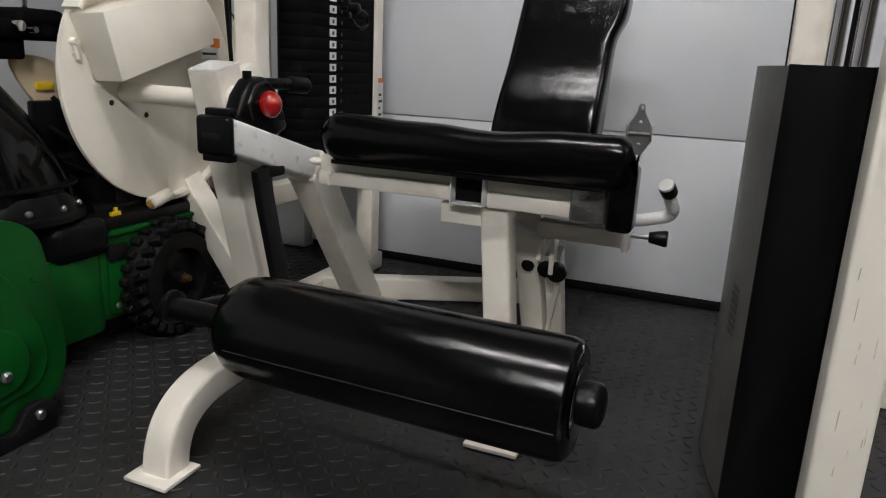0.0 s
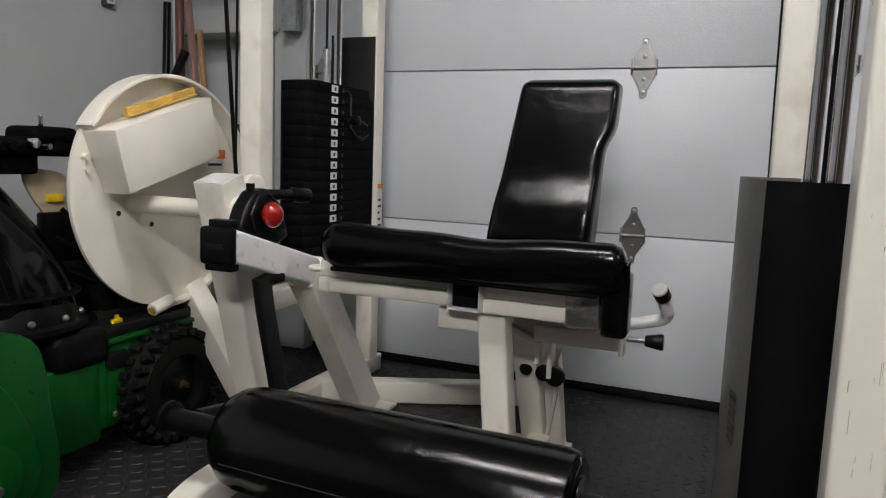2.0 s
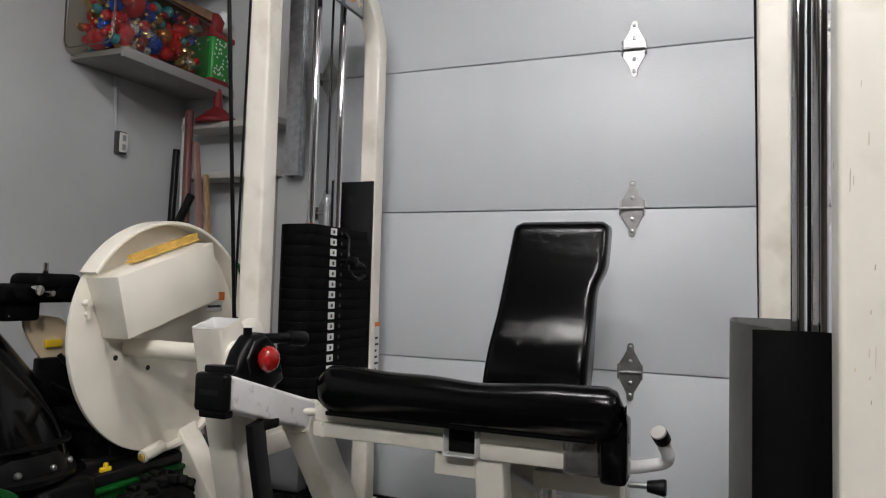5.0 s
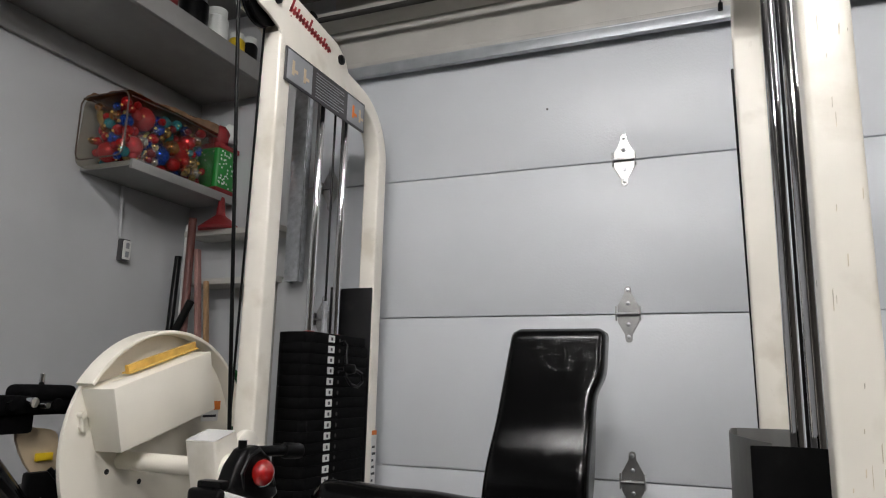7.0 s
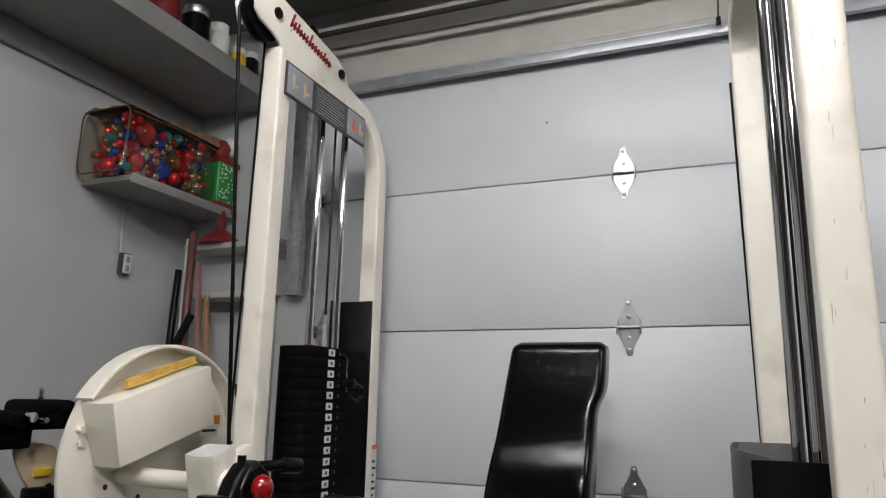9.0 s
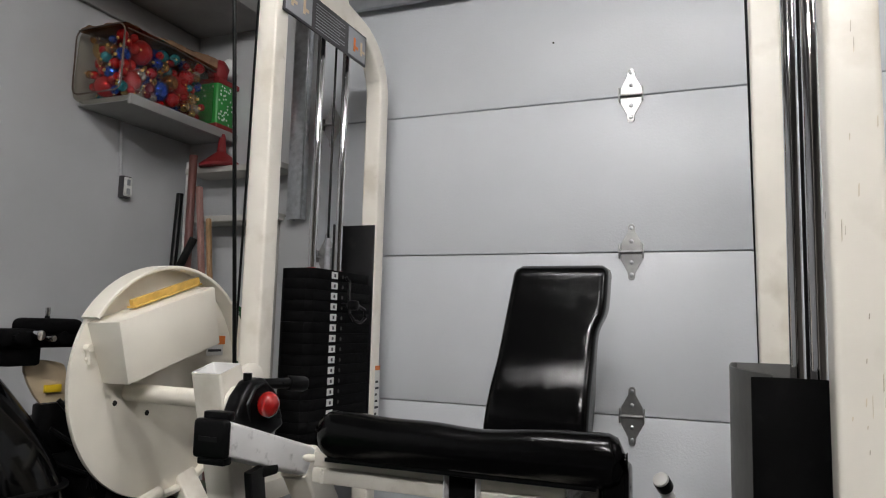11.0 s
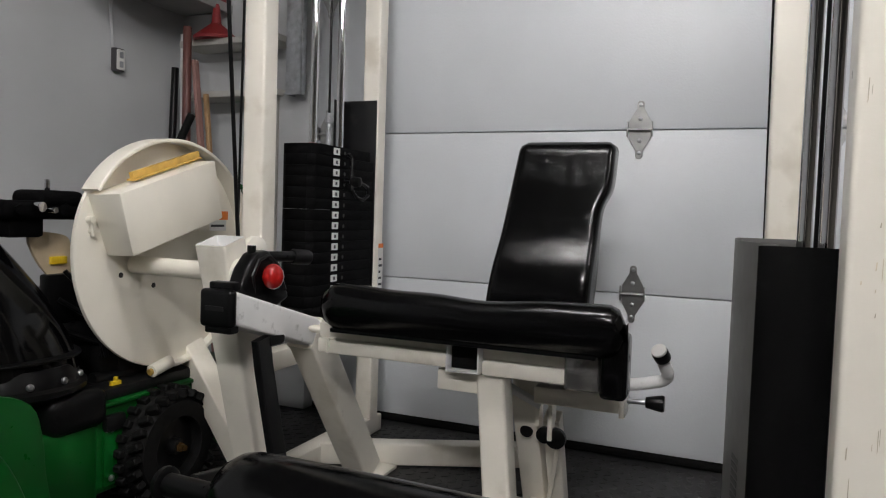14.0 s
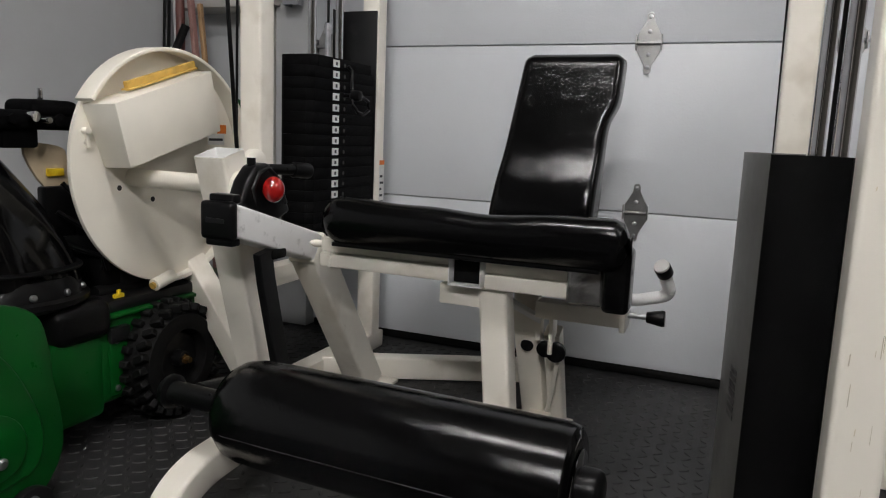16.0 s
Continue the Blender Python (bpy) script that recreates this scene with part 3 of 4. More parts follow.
def cushion(x0, x1, y0, y1, z0, z1, r, top, n=40, m=9):
    """A soft pad: rounded box whose top follows top(u, v)."""
    rings = []
    for k in range(n + 1):
        u = k / n
        x = x0 + (x1 - x0) * u
        d = min(x - x0, x1 - x)
        rr = min(1.0, d / r)
        e = r * (1 - math.sqrt(max(0.0, 1 - (1 - rr) ** 2)))
        prof = rounded_rect(y1 - y0 - 2 * e * 0.6, z1 - z0 - 2 * e, max(0.004, min(r, (z1 - z0) / 2) - e * 0.5), m)
        ring = []
        for a, b in dense(prof, 0.12):
            v = a / (y1 - y0) + 0.5
            hgt = 0.5 + b / (z1 - z0)
            ring.append((x - 0.07 * u * v, (y0 + y1) / 2 + a, (z0 + z1) / 2 + b + top(u, v) * hgt - 0.085 * v))
        rings.append(ring)
    bm = loft(rings)
    for f in bm.faces:
        f.smooth = True
    return bm


def seat_top(u, v):
    return 0.006 * math.sin(u * 7 + 0.8) + 0.004 * u + 0.0025 * math.sin(u * 19) * (1 - v)


part("seat_cushion", cushion(-0.664, 0.034, 1.13, 1.62, 0.517, 0.620, 0.046, seat_top), VINYL, mach, "black creased vinyl seat pad")
part("seat_underboard", box((-0.64, 1.16, 0.506), (-0.03, 1.25, 0.516), 0.002), BLACK_PLASTIC, mach)
part("seat_flap", box((-0.024, 1.165, 0.428), (0.030, 1.235, 0.56), 0.012, 3), VINYL, mach, "black vinyl flap at the pad's end")

# backrest: lofted pad, lower bolster thicker
rings = []
for k in range(49):
    v = k / 48
    z = 0.50 + 0.50 * v
    yc = 1.635 + 0.138 * v + 0.008 * (0.5 + 0.5 * math.tanh((v - 0.68) * 18))
    xl, xr = -0.425 + 0.05 * v, -0.122 + 0.008 * v + 0.012 * math.tanh((v - 0.68) * 18)
    thick = 0.082 + 0.040 * math.exp(-(abs(v - 0.24) / 0.17) ** 2.6) + 0.016 * (0.5 + 0.5 * math.tanh((v - 0.68) * 18))
    e = min(v, 1 - v) * 0.5
    rr = min(1.0, e / 0.028)
    shrink = 0.026 * (1 - math.sqrt(1 - (1 - rr) ** 2))
    prof = rounded_rect(xr - xl - shrink * 1.4, thick - shrink * 1.5, 0.024 - shrink * 0.4, 6)
    rings.append([((xl + xr) / 2 + a, yc + b, z) for a, b in dense(prof, 0.12)])
bm = loft(rings)
for f in bm.faces:
    f.smooth = True
part("backrest", bm, VINYL, mach, "black creased vinyl backrest")
part("backrest_post", sweep([(-0.26, 1.62, 0.36), (-0.26, 1.73, 0.55), (-0.25, 1.83, 0.86)], rounded_rect(0.05, 0.03, 0.004), (1, 0, 0)), CREAM, mach)

# pivot post, shaft, cam disc and counterweight
pp0, pp1 = Vector((-0.8945, 1.085, 0.706)), Vector((-0.8660, 1.240, 0.0))
outer, inner = rounded_rect(0.086, 0.076, 0.007), rounded_rect(0.077, 0.067, 0.004)
d = (pp0 - pp1).normalized()
up = d.cross(Vector((1, 0, 0)))


def ring_at(p, prof):
    tilt = 0.29 if p[2] > 0.1 else 0.0
    return [Vector(p) + Vector((1, 0, 0)) * a + Vector((0, 1, tilt)) * b for a, b in prof]


part("pivot_post", finish(loft([ring_at(pp1, rounded_rect(0.066, 0.094, 0.007)), ring_at(pp0, outer), ring_at(pp0, inner), ring_at(pp0 - d * 0.12, inner)])), CREAM, mach, "cream open-topped square pivot post")
part("post_liner", finish(loft([ring_at(pp0 + d * 0.0015, rounded_rect(0.083, 0.073, 0.006)), ring_at(pp0 + d * 0.0015, rounded_rect(0.0765, 0.0665, 0.004)), ring_at(pp0 - d * 0.06, rounded_rect(0.0765, 0.0665, 0.004))], caps=False)), SILVER_PAINT, mach, "bare pale inside of the open post")
part("pivot_boss", lathe([(0, 0.036), (0.02, 0.036), (0.024, 0.03)], (-0.85, 1.10, 0.632), (-0.7, 1.10, 0.632)), CREAM, mach)
part("cam_shaft", rod((-1.2, 1.125, 0.632), (-0.93, 1.105, 0.632), 0.0225), CREAM_DISC, mach)
part("bearing_flange", lathe([(0, 0.045), (0.012, 0.045), (0.016, 0.04)], (-0.868, 1.17, 0.672), (-0.80, 1.17, 0.672)), CREAM, mach)
part("rear_brace", sweep([(-1.30, 1.385, 0.43), (-0.885, 1.225, 0.10)], rounded_rect(0.062, 0.078, 0.006), (0.34, 0.94, 0)), CREAM, mach)
CY, CZ, CR = 1.237, 0.655, 0.297
disc = []
for k in range(72):
    a = 2 * math.pi * k / 72
    r = CR * (1 + 0.025 * math.cos(2 * (a - 1.9)))
    disc.append((CY + r * math.cos(a), CZ + r * math.sin(a)))
cam_disc = part("cam_disc", extrude_outline(disc, "x", -1.212, -1.2, 0.002), CREAM_DISC, mach, "large cream cam disc")
rim = [(-1.185, CY + (CR + 0.008) * math.cos(radians(a)), CZ + (CR + 0.004) * math.sin(radians(a))) for a in range(8, 150, 4)]
part("cam_rim", sweep(rim, rounded_rect(0.055, 0.010, 0.003), (1, 0, 0)), CREAM_DISC, cam_disc, "raised cable rim")
low = [(-1.19, CY + (CR + 0.004) * math.cos(radians(a)), CZ + (CR + 0.004) * math.sin(radians(a))) for a in range(262, 345, 4)]
part("cam_rim", sweep(low, rounded_rect(0.03, 0.012, 0.003), (1, 0, 0)), CREAM_DISC, cam_disc)
part("cable_anchor", rod((-1.178, 1.165, 0.350), (-1.178, 1.232, 0.366), 0.017, 18, 0.002), CREAM_DISC, cam_disc)
part("anchor_bolt", rod((-1.178, 1.158, 0.3485), (-1.178, 1.167, 0.3508), 0.009), YELLOW, cam_disc)
for y, z in ((1.083, 0.607), (1.19, 0.573)):
    part("hole", lathe([(0, 0.007), (0.001, 0.007)], (-1.2002, y, z), (-1.1, y, z), 12), DARK, cam_disc)
part("stop_lug", join(rod((-1.2, 0.985, 0.745), (-1.183, 0.985, 0.745), 0.008), rod((-1.2, 0.99, 0.718), (-1.19, 0.99, 0.718), 0.006), rod((-1.193, 0.985, 0.748), (-1.193, 0.992, 0.706), 0.005)), CREAM_DISC, cam_disc)
box_front = [(0.968, 0.808), (1.283, 0.909), (1.318, 0.755), (1.008, 0.662)]
box_back = [(0.981, 0.804), (1.288, 0.906), (1.330, 0.752), (1.041, 0.657)]
part("counterweight_box", finish(loft([[(-1.2, y, z) for y, z in box_back], [(-1.082, y, z) for y, z in box_front]]), 0.004), CREAM_DISC, cam_disc, "cream counterweight box")
ya = Vector((-1.155, 1.07, 0.852))
yb = Vector((-1.155, 1.298, 0.925))
part("yellow_strip", join(sweep([ya, yb], rounded_rect(0.012, 0.022, 0.002), (1, 0, 0)), sweep([ya - Vector((0, 0, 0.008)), yb - Vector((0, 0, 0.008))], rounded_rect(0.03, 0.004, 0.001), (1, 0, 0))), YELLOW, cam_disc, "brass-yellow edge strip")
part("caution_label", box((-1.1985, 1.40, 0.715), (-1.1975, 1.47, 0.745)), LABEL, cam_disc)
part("caution_head", box((-1.1985, 1.44, 0.747), (-1.1975, 1.478, 0.772)), ORANGE, cam_disc)
part("caution_text", box((-1.1977, 1.405, 0.726), (-1.1970, 1.462, 0.733)), INK, cam_disc)

# range-of-motion selector, lever arm and roller
hub = part("selector_housing", extrude_outline([(1.02, 0.605), (1.043, 0.652), (1.075, 0.684), (1.115, 0.690), (1.152, 0.672), (1.176, 0.63), (1.203, 0.572), (1.15, 0.552), (1.045, 0.585)], "x", -0.825, -0.780, 0.010, 3), BLACK_PLASTIC, mach, "black plastic range selector housing")
part("selector_knob", ball((-0.757, 1.102, 0.631), 0.0275, 0.9, 1, 1.1), RED, hub, "glossy red ball knob")
part("housing_tube", sweep([(-0.785, 1.07, 0.593), (-0.78, 1.058, 0.633), (-0.78, 1.08, 0.668), (-0.78, 1.115, 0.678), (-0.78, 1.15, 0.653), (-0.78, 1.18, 0.593)], circle_profile(0.005, 8), (1, 0, 0)), BLACK_STEEL, hub)
part("housing_screw", rod((-0.805, 1.085, 0.68), (-0.805, 1.085, 0.700), 0.010), BLACK_PLASTIC, hub)
part("knob_stem", rod((-0.785, 1.102, 0.631), (-0.757, 1.102, 0.631), 0.012), BLACK_PLASTIC, hub)
part("start_handle", join(rod((-0.80, 1.10, 0.674), (-0.765, 1.215, 0.672), 0.0125, 20, 0.003), rod((-0.772, 1.195, 0.672), (-0.758, 1.248, 0.668), 0.0185, 20, 0.005)), BLACK_PLASTIC, mach, "black rubber grip")
part("lever_arm", sweep([(-0.772, 1.082, 0.49), (-0.772, 1.095, 0.42), (-0.772, 1.165, 0.15)], rounded_rect(0.02, 0.05, 0.004), (1, 0, 0)), BLACK_STEEL, mach, "black flat lever arm")
part("lever_pad", box((-0.785, 1.10, 0.468), (-0.757, 1.158, 0.494), 0.008), RUBBER, mach)
part("roller_bracket", sweep([(-0.765, 1.16, 0.175), (-0.745, 0.84, 0.232)], rounded_rect(0.02, 0.055, 0.005), (1, 0, 0)), BLACK_STEEL, mach)
ra, rb = Vector((-0.590, 0.755, 0.271)), Vector((0.032, 0.735, 0.271))
rd = (rb - ra).normalized()
RL = (rb - ra).length
roll = part("shin_roller", lathe([(0.0, 0.03), (0.002, 0.060), (0.010, 0.075), (0.028, 0.086), (0.05, 0.0905), (0.10, 0.092), (RL * 0.5, 0.093), (RL - 0.02, 0.0925), (RL - 0.006, 0.089), (RL, 0.080), (RL + 0.001, 0.03)], ra, rb, 64), VINYL, mach, "black vinyl shin roller pad with a stitched seam")
part("roller_shaft", join(rod(ra - rd * 0.15, ra + rd * 0.02, 0.022), lathe([(0, 0.03), (0.004, 0.033), (0.012, 0.033), (0.016, 0.028)], ra - rd * 0.155, ra, 28), lathe([(0, 0.026), (0.01, 0.034), (0.02, 0.034)], ra - rd * 0.03, ra, 28)), BLACK_PLASTIC, roll)
part("end_knob", lathe([(0, 0.03), (0.008, 0.034), (0.030, 0.034), (0.036, 0.030), (0.04, 0.02)], rb, rb + rd, 32), BLACK_PLASTIC, roll, "black end knob")
part("end_disc", lathe([(0.0015, 0.055), (0.0035, 0.057), (0.0055, 0.054)], rb, rb + rd, 40), CHROME, roll)
part("edge_staple", sweep([rb + Vector((-0.012, -0.03, 0.078)), rb + Vector((-0.002, -0.026, 0.066)), rb + Vector((0.003, -0.01, 0.080)), rb + Vector((0.001, 0.0, 0.088))], circle_profile(0.0016, 6), (0, 1, 0)), CHROME, roll, "bright wire staple")
s_dir = Vector((0, -0.99, -0.12)).normalized()
s_dir = (s_dir - rd * s_dir.dot(rd)).normalized()
part("seam", sweep([ra + rd * (0.02 + (RL - 0.03) * k / 20) + s_dir * (0.072 if k == 0 else 0.0915 if k < 4 else 0.0928) for k in range(21)], circle_profile(0.0006, 6), (0, 0, 1)), SIGN_DARK, roll, "pale stitched seam")

ft = [(-0.675, 0.655, 0.0), (-0.675, 0.660, 0.04), (-0.675, 0.678, 0.082), (-0.675, 0.712, 0.112), (-0.676, 0.765, 0.129), (-0.68, 0.84, 0.132), (-0.70, 0.95, 0.124), (-0.77, 1.12, 0.10), (-0.86, 1.2, 0.08)]
sm = []
for k in range(len(ft) - 1):
    a = [Vector(ft[max(0, min(len(ft) - 1, k + q))]) for q in (-1, 0, 1, 2)]
    for q in range(5):
        t = q / 5
        sm.append(0.5 * (2 * a[1] + (a[2] - a[0]) * t + (2 * a[0] - 5 * a[1] + 4 * a[2] - a[3]) * t * t + (3 * a[1] - a[0] - 3 * a[2] + a[3]) * t ** 3))
part("curved_foot", sweep(sm, rounded_rect(0.06, 0.06, 0.008), (1, 0, 0)), CREAM, mach, "curved cream front foot")
part("foot_plate", box((-0.722, 0.602, 0.0), (-0.628, 0.692, 0.008), 0.002), CREAM, mach)


# ---- neighbouring machine's weight tower ----
tow = thing("weight_tower", "cream steel weight tower with chrome rods and black shroud", "exercise machine")
# black sheet; the door's grazing reflection is put into this grey base colour
SHROUD = material("black_sheet_sheen_grey", (0.125, 0.123, 0.118), 0.36, vary=0.15, bump=0.06, bump_scale=300)
SCUFF = material("tan_scuff", (0.60, 0.53, 0.41), 0.6, vary=0.3, scale=60)
fp = part("front_post", sweep([(0.360, 0.705, 0.0), (0.356, 0.705, 2.05)], rounded_rect(0.060, 0.070, 0.008), (1, 0, 0)), CREAM, tow, "scratched cream steel post")
rs = random.Random(21)
for k in range(44):
    x, z = rs.uniform(0.336, 0.382), rs.choice((rs.uniform(0.15, 0.62), rs.uniform(0.15, 0.62), rs.uniform(0.62, 1.3)))
    h, w = rs.uniform(0.004, 0.03), rs.uniform(0.0006, 0.0022)
    part("scuff", extrude_outline([(x, z), (x + w * 0.6, z + h * 0.1), (x + w * 0.8, z + h), (x + w * 0.2, z + h * 0.9)], "y", 0.6693, 0.6703), SCUFF, fp)
arch = [(0.3125, 1.48, 0.0)] + arc_corner((0.3125, 1.48, 0.0), (0.295, 1.48, 1.72), (0.32, 0.80, 1.93), 0.09, 8) + [(0.345, 0.745, 1.935)]
part("back_arch", sweep(arch, rounded_rect(0.066, 0.06, 0.007), (1, 0, 0)), CREAM, tow)
# thin black upright line along the left edge of the back arch
part("return_cable", rod((0.285, 1.52, 0.06), (0.262, 1.52, 1.62), 0.0055, 10), BLACK_PLASTIC, tow, "thin black upright line along the arch's left edge")
part("stabiliser_rail", box((0.50, 1.58, 0.0), (1.1, 1.64, 0.10), 0.006), CREAM, tow)
part("stabiliser_link", box((0.37, 1.45, 0.0), (0.50, 1.62, 0.05), 0.006), CREAM, tow)
part("base_rail", box((0.325, 0.742, 0.0), (0.385, 1.45, 0.06), 0.005), CREAM, tow)
for x, y in ((0.325, 1.17), (0.347, 1.04)):
    part("guide_rod", rod((x, y, 0.06), (x, y, 1.80), 0.0125), CHROME, tow, "chrome guide rod")
    part("rod_bush", rod((x, y, 1.74), (x, y, 1.80), 0.019), BLACK_PLASTIC, tow)
part("stack_cable", rod((0.338, 1.10, 0.3), (0.338, 1.10, 1.82), 0.0045, 10), BLACK_PLASTIC, tow)
part("weight_block", box((0.30, 0.93, 0.064), (0.385, 1.28, 0.30), 0.006), PLATE_IRON, tow)
sh = [(0.2115, 1.20), (0.218, 1.14), (0.232, 1.07), (0.250, 1.0), (0.273, 0.93)]
def sheet(pts, z0, z1, th):
    pts = [Vector((*p, 0)) for p in pts]
    out = []
    for k, p in enumerate(pts):
        d = (pts[min(k + 1, len(pts) - 1)] - pts[max(k - 1, 0)]).normalized()
        out.append(p + Vector((-d.y, d.x, 0)) * th)
    ring = [(p.x, p.y) for p in pts] + [(p.x, p.y) for p in reversed(out)]
    return extrude_outline(ring, "z", z0, z1)
side = part("side_shroud", sheet([(0.329, 1.41), (0.225, 1.40), (0.214, 1.38), (0.2115, 1.30)] + sh, 0.008, 0.757, 0.002), SHROUD, tow, "bowed black sheet steel side shroud, door sheen painted in as grey")
for k in range(7):
    z = 0.385 - k * 0.0135
    part("lettering_bar", sheet([(0.2255, 1.095), (0.2345, 1.0535 + 0.003 * (k % 2))], z - 0.0085, z, -0.0006), SIGN_DARK, side, "dark unreadable lettering")
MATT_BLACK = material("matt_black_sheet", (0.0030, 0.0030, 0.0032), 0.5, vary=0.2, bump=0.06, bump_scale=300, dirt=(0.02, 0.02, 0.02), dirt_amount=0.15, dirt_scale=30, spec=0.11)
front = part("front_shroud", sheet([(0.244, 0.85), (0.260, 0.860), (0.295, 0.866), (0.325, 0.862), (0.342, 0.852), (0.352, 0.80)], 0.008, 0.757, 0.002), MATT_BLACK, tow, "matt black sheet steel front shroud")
part("screw", bolt((0.252, 0.8568, 0.735), (0, -1, 0), 0.0016, 0.001), STRUT, front)


# ---- snow blower ----
blow = thing("snow_blower", "green and black walk-behind snow blower with knobbly tyres", "snow blower")


def smooth_outline(pts, n=4):
    out = []
    for k in range(len(pts)):
        a = [Vector((*pts[(k + q) % len(pts)], 0)) for q in (-1, 0, 1, 2)]
        for q in range(n):
            t = q / n
            p = 0.5 * (2 * a[1] + (a[2] - a[0]) * t + (2 * a[0] - 5 * a[1] + 4 * a[2] - a[3]) * t * t + (3 * a[1] - a[0] - 3 * a[2] + a[3]) * t ** 3)
            out.append((p.x, p.y))
    return out


plate_o = smooth_outline([(0.24, 0.03), (0.24, 0.40), (0.42, 0.44), (0.60, 0.435), (0.69, 0.40), (0.716, 0.33), (0.723, 0.26), (0.737, 0.18), (0.737, 0.12), (0.715, 0.07), (0.66, 0.03), (0.50, 0.025)])
sidep = part("side_plate", extrude_outline(plate_o, "x", -1.015, -1.0, 0.005), GREEN, blow, "green auger housing side plate")
inner_o = smooth_outline([(0.28, 0.10), (0.28, 0.35), (0.42, 0.39), (0.56, 0.375), (0.62, 0.33), (0.665, 0.25), (0.69, 0.165), (0.675, 0.105), (0.62, 0.085), (0.50, 0.082)])
part("embossed_panel", extrude_outline(inner_o, "x", -1.006, -0.991, 0.006, 3), GREEN, sidep)
in2 = smooth_outline([(0.36, 0.105), (0.36, 0.235), (0.52, 0.25), (0.615, 0.225), (0.648, 0.175), (0.635, 0.125), (0.59, 0.105), (0.48, 0.10)])
part("embossed_panel", extrude_outline(in2, "x", -0.995, -0.983, 0.005, 3), GREEN, sidep)
part("skid_shoe", extrude_outline(smooth_outline([(0.40, 0.0), (0.42, 0.05), (0.52, 0.065), (0.57, 0.035), (0.60, 0.03), (0.625, 0.062), (0.66, 0.068), (0.69, 0.05), (0.69, 0.02), (0.65, 0.0)]), "x", -0.999, -0.978, 0.005), BLACK_STEEL, blow, "black steel skid shoe")
for y, z in ((0.648, 0.044), (0.55, 0.042), (0.47, 0.04), (0.593, 0.143)):
    part("bolt", bolt((-0.978 if z < 0.1 else -0.983, y, z), (1, 0, 0), 0.011, 0.009), GALV, sidep)
drum = smooth_outline([(0.28, 0.06), (0.28, 0.37), (0.44, 0.41), (0.60, 0.39), (0.68, 0.30), (0.70, 0.18), (0.68, 0.07), (0.52, 0.04)])
part("auger_housing", extrude_outline(drum, "x", -1.78, -1.016, 0.006), GREEN, blow)
part("side_plate", extrude_outline(plate_o, "x", -1.80, -1.785, 0.004), GREEN, blow)
part("impeller_housing", join(rod((-1.40, 0.76, 0.26), (-1.40, 0.98, 0.26), 0.20, 40, 0.008), box((-1.58, 0.80, 0.06), (-1.16, 0.99, 0.27), 0.02)), GREEN, blow)
part("chassis", box((-1.56, 0.97, 0.085), (-1.165, 1.62, 0.30), 0.012, 3), GREEN, blow, "green pressed-steel chassis")
part("chassis_rib", box((-1.166, 1.0, 0.10), (-1.158, 1.20, 0.25), 0.006), GREEN, blow)
part("chassis_lip", box((-1.57, 0.97, 0.296), (-1.155, 1.62, 0.306), 0.003), GREEN, blow)
part("gear_cover", box((-1.40, 0.85, 0.255), (-1.145, 1.01, 0.352), 0.03, 3), BLACK_PLASTIC, blow, "black gear cover")
part("engine_base", box((-1.50, 1.01, 0.300), (-1.175, 1.45, 0.335), 0.01), BLACK_STEEL, blow)
part("chassis_bracket", box((-1.19, 1.0, 0.235), (-1.15, 1.06, 0.275), 0.006), BLACK_STEEL, blow)
for y, z in ((1.02, 0.12), (1.19, 0.12), (1.19, 0.24), (1.02, 0.24)):
    part("bolt", bolt((-1.158, y, z), (1, 0, 0), 0.008, 0.006), GALV, blow)
cb = part("chute_ring", lathe([(0, 0.150), (0.012, 0.168), (0.024, 0.168), (0.03, 0.155), (0.05, 0.150), (0.07, 0.140)], (-1.31, 0.86, 0.345), (-1.31, 0.86, 1.0), 48), BLACK_PLASTIC, blow, "black chute turning ring")
for k in range(12):
    a = 2 * math.pi * k / 12 + 0.2
    part("bolt", bolt((-1.31 + 0.152 * math.cos(a), 0.86 + 0.152 * math.sin(a), 0.385), (math.cos(a), math.sin(a), 0.2), 0.008, 0.008), GALV, cb)
rings = []
for k in range(17):
    v = k / 16
    c = Vector((-1.31 - 0.08 * v * v, 0.86 - 0.07 * v ** 1.4, 0.40 + 0.32 * v))
    rx, ry = 0.135 - 0.05 * v, 0.14 - 0.07 * v ** 1.5
    rings.append([c + Vector((rx * math.copysign(abs(math.cos(a)) ** 0.75, math.cos(a)), ry * math.copysign(abs(math.sin(a)) ** 0.75, math.sin(a)), -0.05 * v * math.cos(a))) for a in [2 * math.pi * q / 40 for q in range(40)]])
GLOSS_BLACK = material("glossy_black_plastic", (0.002, 0.002, 0.0022), 0.10, vary=0.2, bump=0.02, spec=0.24)
part("chute", finish(loft(rings)), GLOSS_BLACK, blow, "glossy black discharge chute")
part("chute_band", sweep([r + Vector((0, 0, 0)) for r in [Vector(p) + (Vector(p) - Vector((-1.315, 0.855, p[2]))).normalized() * 0.004 for p in rings[2]]] + [Vector(rings[2][0]) + Vector((0.004, 0, 0))], rounded_rect(0.006, 0.02, 0.002), (0.3, 0.2, 1)), BLACK_PLASTIC, blow)
part("belt_cover", box((-1.36, 0.98, 0.48), (-1.325, 1.065, 0.607), 0.008), BLACK_PLASTIC, blow)
